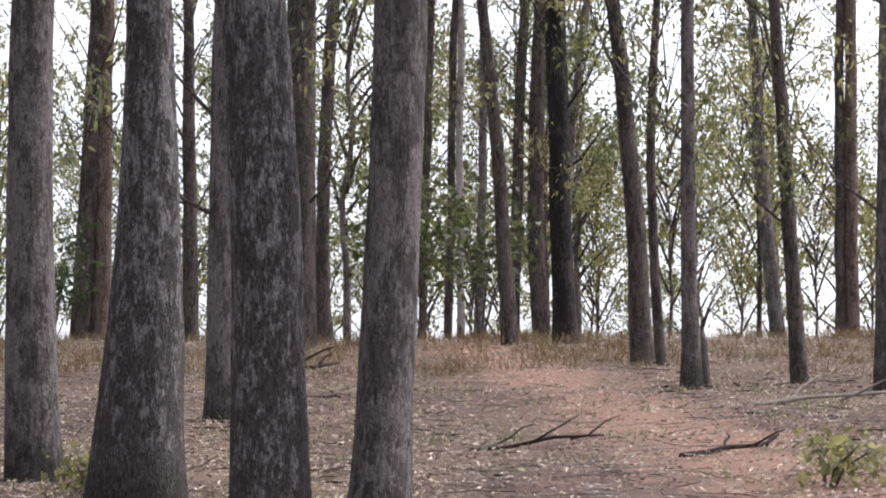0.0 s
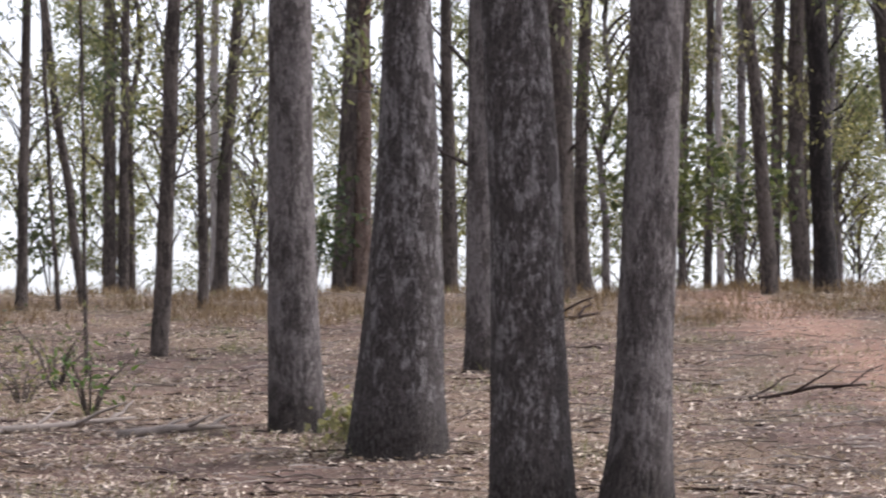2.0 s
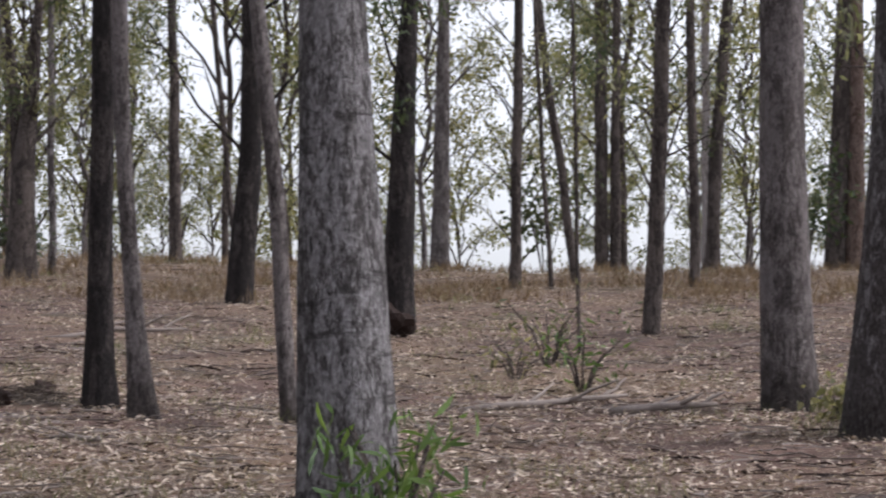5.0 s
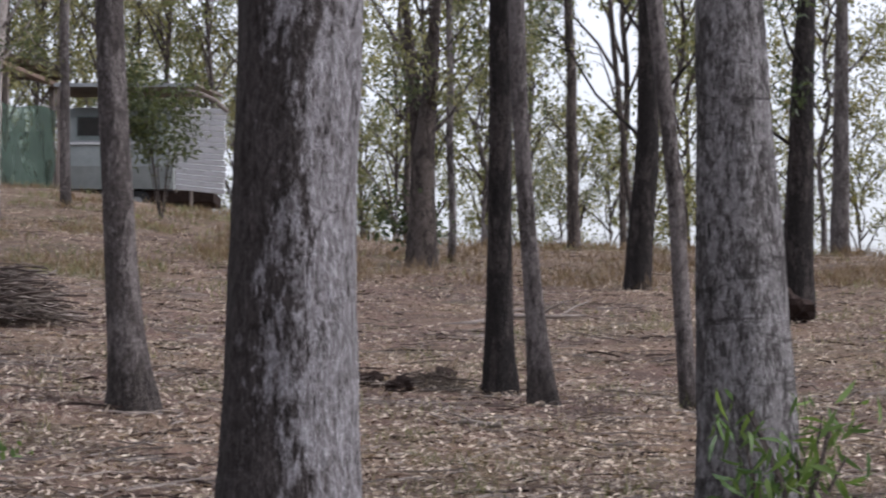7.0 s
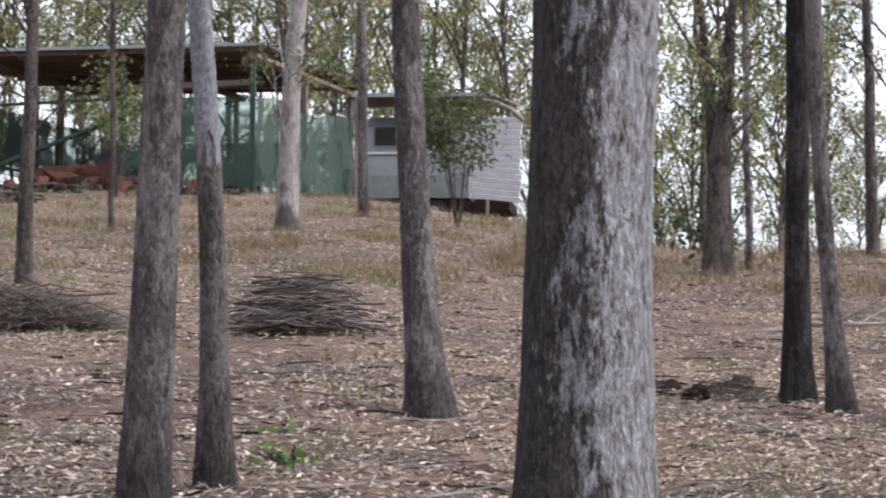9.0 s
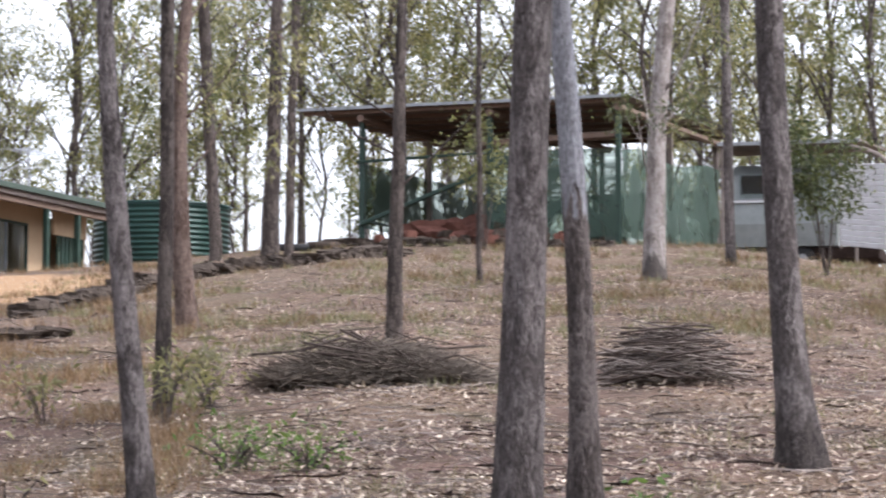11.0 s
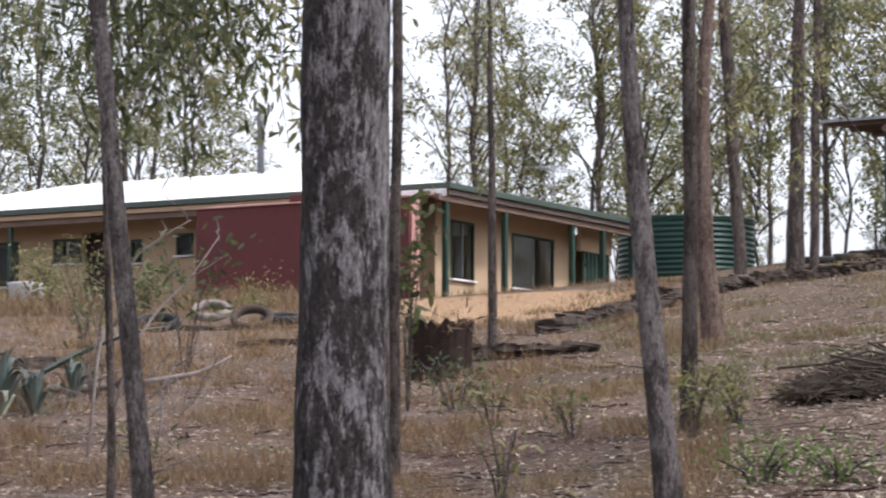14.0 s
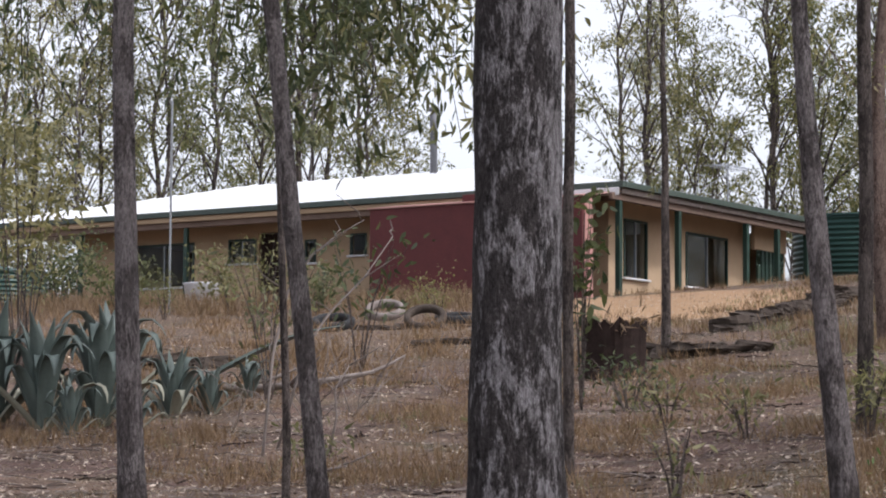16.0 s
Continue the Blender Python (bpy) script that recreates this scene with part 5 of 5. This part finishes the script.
shrub(-12.8, 50, 2.2, 0.9, 300, LEAF_DARK, "dark green leafy shrub near the crest", 0, 0.14, 0.035, 8)
shrub(-1.7, 35, 0.9, 0.6, 200, LEAF_DARK, "dark green shrub at the foot of a trunk", 0, 0.1, 0.025, 7)
shrub(-34.5, 17.2, 0.28, 0.4, 200, LEAF_OLIVE, "mossy green low shrub at the foot of a trunk", 0, 0.06, 0.02, 7)
shrub(-19.0, 17.0, 0.22, 0.28, 200, LEAF_OLIVE, "mossy green low shrub at the foot of a trunk", 0, 0.06, 0.02, 7)
shrub(7.2, 12.3, 0.13, 0.22, 70, LEAF_FRESH, G, 0, 0.05, 0.012)
shrub(16.2, 14.8, 0.22, 0.34, 170, LEAF_FRESH, G, 0, 0.05, 0.008, 10)
shrub(14.6, 14.6, 0.18, 0.28, 110, LEAF_FRESH, G, 0, 0.05, 0.008, 9)
shrub(16.6, 18.9, 0.42, 0.4, 170, LEAF_OLIVE, G)
shrub(17.6, 18.2, 0.6, 0.35, 120, LEAF_OLIVE, G)
shrub(20.1, 19.5, 0.4, 0.35, 80, LEAF_OLIVE, G)
shrub(21.8, 21, 0.4, 0.4, 90, LEAF_OLIVE, G)
shrub(22.6, 23.5, 0.5, 0.4, 130, LEAF_DARK, G)
shrub(21.6, 14.6, 0.6, 0.15, 24, LEAF_OLIVE, "thin leafy sapling on the littered slope")
shrub(23.6, 24, 1.9, 0.32, 105, LEAF_DARK, "thin broad-leaved sapling in front of the house", 0, 0.13, 0.03, 7)
shrub(20.9, 13.4, 0.25, 0.2, 30, LEAF_OLIVE, G)
shrub(25.3, 19, 0.35, 0.3, 90, LEAF_OLIVE, G)
shrub(29.0, 18.5, 0.25, 0.3, 80, LEAF_OLIVE, G)
shrub(3.7, 44, 3.0, 0.8, 1300, LEAF_DARK, "leafy sapling in front of the caravan", 0, 0.11, 0.022, 10)
shrub(31.0, 56, 1.3, 0.9, 420, LEAF_OLIVE, "green garden shrub in front of the house", 0, 0.1, 0.025, 9)
shrub(33.4, 58, 1.1, 0.9, 420, LEAF_BRIGHT, "yellow-green garden shrub in front of the house", 0, 0.1, 0.025, 9)
shrub(34.6, 60, 1.6, 1.1, 600, LEAF_DARK, "dark garden shrub in front of the house", 0, 0.1, 0.03, 9)
shrub(29.2, 54, 1.0, 0.7, 300, LEAF_OLIVE, "green garden shrub in front of the house", 0, 0.1, 0.025, 8)
shrub(28.3, 30, 1.9, 0.6, 110, LEAF_DARK, "thin leafy sapling in front of the annex", 0, 0.12, 0.022, 7)
shrub(30.2, 26, 1.5, 0.5, 120, LEAF_OLIVE, "thin leafy sapling in dry grass", 0, 0.09, 0.014, 7)
shrub(35.4, 30, 3.6, 0.9, 700, LEAF_OLIVE, "leafy sapling beside the agaves", 0, 0.12, 0.02, 10)
shrub(30.4, 40, 1.6, 0.5, 180, LEAF_OLIVE, "green garden shrub in front of the house")
shrub(32.4, 52, 0.9, 0.5, 260, LEAF_BRIGHT, "yellow-green garden shrub in front of the house")
shrub(26.6, 50, 0.7, 0.8, 300, LEAF_BRIGHT, "low yellow-green shrub in front of the annex")
shrub(35.6, 92, 3.2, 2.6, 1500, LEAF_DARK, "dark leafy shrub at the end of the house", 0, 0.15, 0.045, 14)
shrub(37.0, 90, 3.2, 2.6, 1500, LEAF_DARK, "dark leafy shrub at the end of the house", 0, 0.15, 0.045, 14)
shrub(34.4, 93, 3.0, 2.4, 1200, LEAF_DARK, "dark leafy shrub at the end of the house", 0, 0.15, 0.045, 14)
shrub(36.6, 66, 2.0, 1.2, 300, LEAF_DARK, "dark leafy shrub at the end of the house", 0, 0.15, 0.04, 12)
shrub(21.9, 82, 2.6, 2.2, 900, LEAF_DARK, "dark leafy shrub at the end of the house", 0, 0.15, 0.04, 12)
shrub(35.2, 42, 1.6, 0.7, 240, LEAF_OLIVE, "leafy shrub beside the house")
shrub(10.9, 55, 2.9, 1.0, 620, LEAF_BRIGHT, "leafy yellow-green sapling before the shed", 0, 0.11, 0.022, 9)
shrub(13.7, 70, 1.6, 1.0, 500, LEAF_BRIGHT, "leafy yellow-green shrub beside the shed", 0, 0.14, 0.04, 9)
shrub(21.0, 77, 2.2, 1.6, 500, LEAF_BRIGHT, "green shrub behind the verandah", 0, 0.14, 0.04, 9)

# leaf sprays that hang into view in front of the house
for az, r, z, low in ((26.1, 19.6, 5.5, 0.7), (26.8, 20, 5.5, 1.0), (27.5, 19, 5.5, 1.15), (28.2, 20.5, 5.5, 1.2), (28.9, 19.5, 5.4, 1.3), (29.6, 20, 5.5, 1.2), (30.4, 21, 5.6, 1.1),
                      (31.6, 24, 6.4, 1.2), (33.0, 25, 6.5, 1.4), (34.6, 24, 6.3, 1.5), (35.8, 26, 6.6, 1.9), (27.9, 23, 6.0, 1.2), (29.3, 24, 6.1, 1.5)):
    x, y, _ = spot(az, r)
    spray = tagged(new("hanging_spray"), "drooping spray of dark eucalypt leaves", "branch", "hanging sprays")
    spray.matrix_basis = pose(x, y, z)
    q = np.random.default_rng(int(az * 10))
    verts, faces, cents = [], [], []
    for k in range(9):
        a = q.uniform(0, 6.28)
        out = q.uniform(0.25, 0.95)
        tip = (math.cos(a) * out, math.sin(a) * out, -low * q.uniform(0.35, 1.0))
        tube(verts, faces, [(0, 0, 2.2), (0, 0, 0.5), (tip[0] * 0.7, tip[1] * 0.7, 0.25), tip], [0.016, 0.012, 0.007, 0.003], 4)
        cents += [(tip[0] * (0.7 + 0.3 * w), tip[1] * (0.7 + 0.3 * w), 0.25 + (tip[2] - 0.25) * w) for w in (0.1, 0.4, 0.7, 1.0)]
    tagged(child("stalk", mesh_of("stalk", verts, faces, True), BARK["dark"], spray), kind="stuff")
    child("foliage", leaves(cents, [0.10] * 36, [9 if r < 22 else 5] * 36, q, 0.125, 0.017, 0.8, True), LEAF_DARK if int(az * 10) % 3 else LEAF_OLIVE, spray)
# bare arching branches of a fallen sapling before the house
for line in (((30.3, 19.5, 0.0), (30.1, 19.8, 0.7), (29.8, 20, 1.15), (29.3, 20, 1.42), (28.8, 20, 1.56), (28.2, 20, 1.68)), ((30.0, 19.7, 0.0), (29.4, 19.8, 0.75), (28.9, 19.9, 1.0), (28.2, 20, 1.25), (27.6, 20, 1.55)),
             ((28.9, 19.6, 0.0), (28.75, 19.6, 0.25), (28.8, 19.6, 0.45), (28.5, 19.6, 0.62))):
    limb = tagged(new("dead_branch"), "pale bare arching branch in dry grass", "branch", "arching branches")
    limb.matrix_basis = pose(*spot(*line[0][:2]))
    verts, faces = [], []
    pts = [tuple(Vector(spot(a, r)) + Vector((0, 0, h)) - limb.matrix_basis.translation) for a, r, h in line]
    tube(verts, faces, pts, [0.012 - 0.009 * i / len(pts) for i in range(len(pts))], 6)
    child("stem", mesh_of("stem", verts, faces, True), TIMBER, limb)
    for i in range(1, len(pts)):
        verts, faces = [], []
        stick(verts, faces, pts[i], 0.32, i * 2.1, 0.5, 0.006, 0.25, 4, i + line[0][0])
        child("twig", mesh_of("twig", verts, faces, True), TIMBER, limb)
# a thin pale pole and a white tub before the house
pole = tagged(new("metal_pole"), "thin pale metal pole in front of the house", "pole")
pole.matrix_basis = pose(*spot(32.3, 56))
bar("shaft", (0, 0, -0.3), (0, 0, 4.4), 0.024, STEEL, pole, "", 8)
bar("cap", (0, 0, 4.4), (0, 0, 4.46), 0.05, STEEL, pole, "", 8)
tub = tagged(new("wash_tub"), "white tub standing against the house wall", "tub")
tub.matrix_basis = pose(*spot(31.6, 62))
verts, faces = [], []
tube(verts, faces, [(0, 0, 0.0), (0, 0, 0.5), (0, 0, 0.54), (0, 0, 0.55)], [0.36, 0.44, 0.47, 0.42], 20)
child("bowl", mesh_of("bowl", verts, faces, True), WHITE, tub)


# ---- litter and dry grass: too many to count ----
def scatter(n, seed, near, far, lo=-38.0, hi=38.0):
    q = np.random.default_rng(seed)
    az = np.radians(q.uniform(lo, hi, n))
    r = near * (far / near) ** q.uniform(0, 1, n)
    x, y = -np.sin(az) * r, np.cos(az) * r
    clump = np.array([noise.noise((a * 0.55, b * 0.55, 3)) + 0.6 * noise.noise((a * 1.7, b * 1.7, 9)) for a, b in zip(x.tolist(), y.tolist())])
    z = lie(x, y) + np.array([ripple(a, b) for a, b in zip(x.tolist(), y.tolist())])
    return q, x, y, z, clump, r, np.degrees(az)


def kites(name, p, d, w, length, width, material, label, category):
    k = length[:, None]
    v = np.stack([p, p + d * k * 0.45 + w * width[:, None], p + d * k, p + d * k * 0.45 - w * width[:, None]], 1).reshape(-1, 3)
    n = len(p)
    me = bpy.data.meshes.new(name)
    me.vertices.add(4 * n)
    me.vertices.foreach_set("co", v.ravel())
    me.loops.add(4 * n)
    me.loops.foreach_set("vertex_index", np.arange(4 * n))
    me.polygons.add(n)
    me.polygons.foreach_set("loop_start", np.arange(0, 4 * n, 4))
    me.update(calc_edges=True)
    me.materials.append(material)
    tagged(new(name, me), label, category, kind="stuff")


def unit(a):
    return a / np.linalg.norm(a, axis=1)[:, None]


q, x, y, z, clump, r, az = scatter(440000, 1, 10.5, 58)
track = np.abs(x - 0.40 * y - 3.4)
ok = (clump > q.uniform(-0.9, 0.5, len(x))) & ((track > 0.9) | (q.uniform(0, 1, len(x)) < 0.55)) & ((az < 18) | (q.uniform(0, 1, len(x)) < 0.5))
p = np.stack([x, y, z + 0.01 + q.uniform(0, 0.025, len(x))], 1)[ok]
d = q.normal(size=p.shape) * np.array([1, 1, 0.28])
w = np.cross(unit(d), q.normal(size=p.shape) * np.array([0.5, 0.5, 1.0]))
kites("leaf_litter", p, unit(d), unit(w), q.uniform(0.022, 0.07, len(p)), q.uniform(0.0035, 0.009, len(p)), LITTER, "curled brown and pale dead leaves over the slope", "leaf litter")

verts, faces = [], []
q, x, y, z, clump, r, az = scatter(6000, 2, 11, 44)
for i in range(len(x)):
    stick(verts, faces, (x[i], y[i], z[i] + 0.02), q.uniform(0.12, 0.6), q.uniform(0, 6.28), q.normal() * 0.08, q.uniform(0.003, 0.008), 0.15, 3, i * 0.37)
me = mesh_of("fallen_twigs", verts, faces)
me.materials.append(TIMBER)
dv, df = [], []
q, x, y, z, clump, r, az = scatter(1700, 12, 10.5, 40)
for i in range(len(x)):
    if abs(x[i] - 0.40 * y[i] - 3.4) < 1.2:
        continue
    stick(dv, df, (x[i], y[i], z[i] + 0.015), q.uniform(0.10, 0.4), q.uniform(0, 6.28), q.normal() * 0.05, q.uniform(0.004, 0.011), 0.15, 3, i * 0.53)
dark_me = mesh_of("bark_strips", dv, df)
dark_me.materials.append(CHAR)
tagged(new("bark_strips", dark_me), "dark shed bark strips scattered over the slope", "bark", kind="stuff")
tagged(new("fallen_twigs", me), "scattered grey and brown fallen twigs", "twigs", kind="stuff")


def grass(name, n, seed, near, far, lo, hi, high, material, label, cut=0.0, blades=9):
    q, x, y, z, clump, r, az = scatter(n, seed, near, far, lo, hi)
    ok = (clump > cut) & (((x + 0.40 * y + 0.3) * 0.27) ** 2 + ((y - 48.5) * 0.105) ** 2 > q.uniform(0.05, 1.1, len(x)))
    c = np.repeat(np.stack([x, y, z], 1)[ok], blades, axis=0)
    c += q.normal(size=c.shape) * np.array([0.08, 0.08, 0])
    d = q.normal(size=c.shape) * np.array([0.45, 0.45, 0.1]) + np.array([0, 0, 1.0])
    w = np.cross(unit(d), q.normal(size=c.shape))
    kites(name, c, unit(d), unit(w), high * q.uniform(0.4, 1.2, len(c)), q.uniform(0.002, 0.0045, len(c)) * (np.hypot(c[:, 0], c[:, 1]) / 25).clip(0.6, 2), material, label, "grass")


grass("dry_grass", 6500, 5, 30, 52, -38, 3, 0.22, STRAW, "tall straw-coloured dry grass along the crest", 0.10, 12)
grass("dry_grass", 5000, 6, 26, 64, 2, 19, 0.17, STRAW, "straw-coloured dry grass below the shed", 0.26, 12)
grass("dry_grass", 11000, 7, 14, 64, 17, 38, 0.19, STRAW, "reddish dry grass below the house", 0.16, 14)
# bare pale twigs of dead bushes before the house
for az, r, high, n in ((29.3, 20.5, 1.25, 9), (28.4, 24, 0.9, 8), (33.0, 27, 1.0, 6), (26.4, 27, 0.7, 6), (31.0, 22, 0.6, 5)):
    bush = tagged(new("dead_bush"), "leafless pale twiggy dead bush in dry grass", "bush", "dead bushes")
    x, y, z = spot(az, r)
    bush.matrix_basis = pose(x, y, z - 0.03)
    q = np.random.default_rng(int(az * 10))
    for i in range(n):
        verts, faces = [], []
        stick(verts, faces, (0, 0, 0), high * q.uniform(0.6, 1.1), q.uniform(0, 6.28), q.uniform(0.5, 1.3), 0.006, 0.35, 5, az + i * 1.7)
        child("twig", mesh_of("twig", verts, faces, True), TIMBER, bush)
grass("dry_grass", 2200, 15, 54, 66, 25, 38, 0.48, STRAW, "tall dry grass along the front of the house", 0.0, 9)
grass("dry_grass", 1500, 16, 24, 44, 24, 36, 0.36, STRAW, "tall dry grass on the garden bank", 0.15, 9)
grass("green_grass", 4200, 8, 12, 52, -38, 38, 0.13, LEAF_OLIVE, "thin tufts of green grass in the litter", 0.2, 12)
grass("green_grass", 2600, 18, 24, 60, 1, 20, 0.15, LEAF_OLIVE, "olive green tufts of grass below the shed", 0.1, 12)
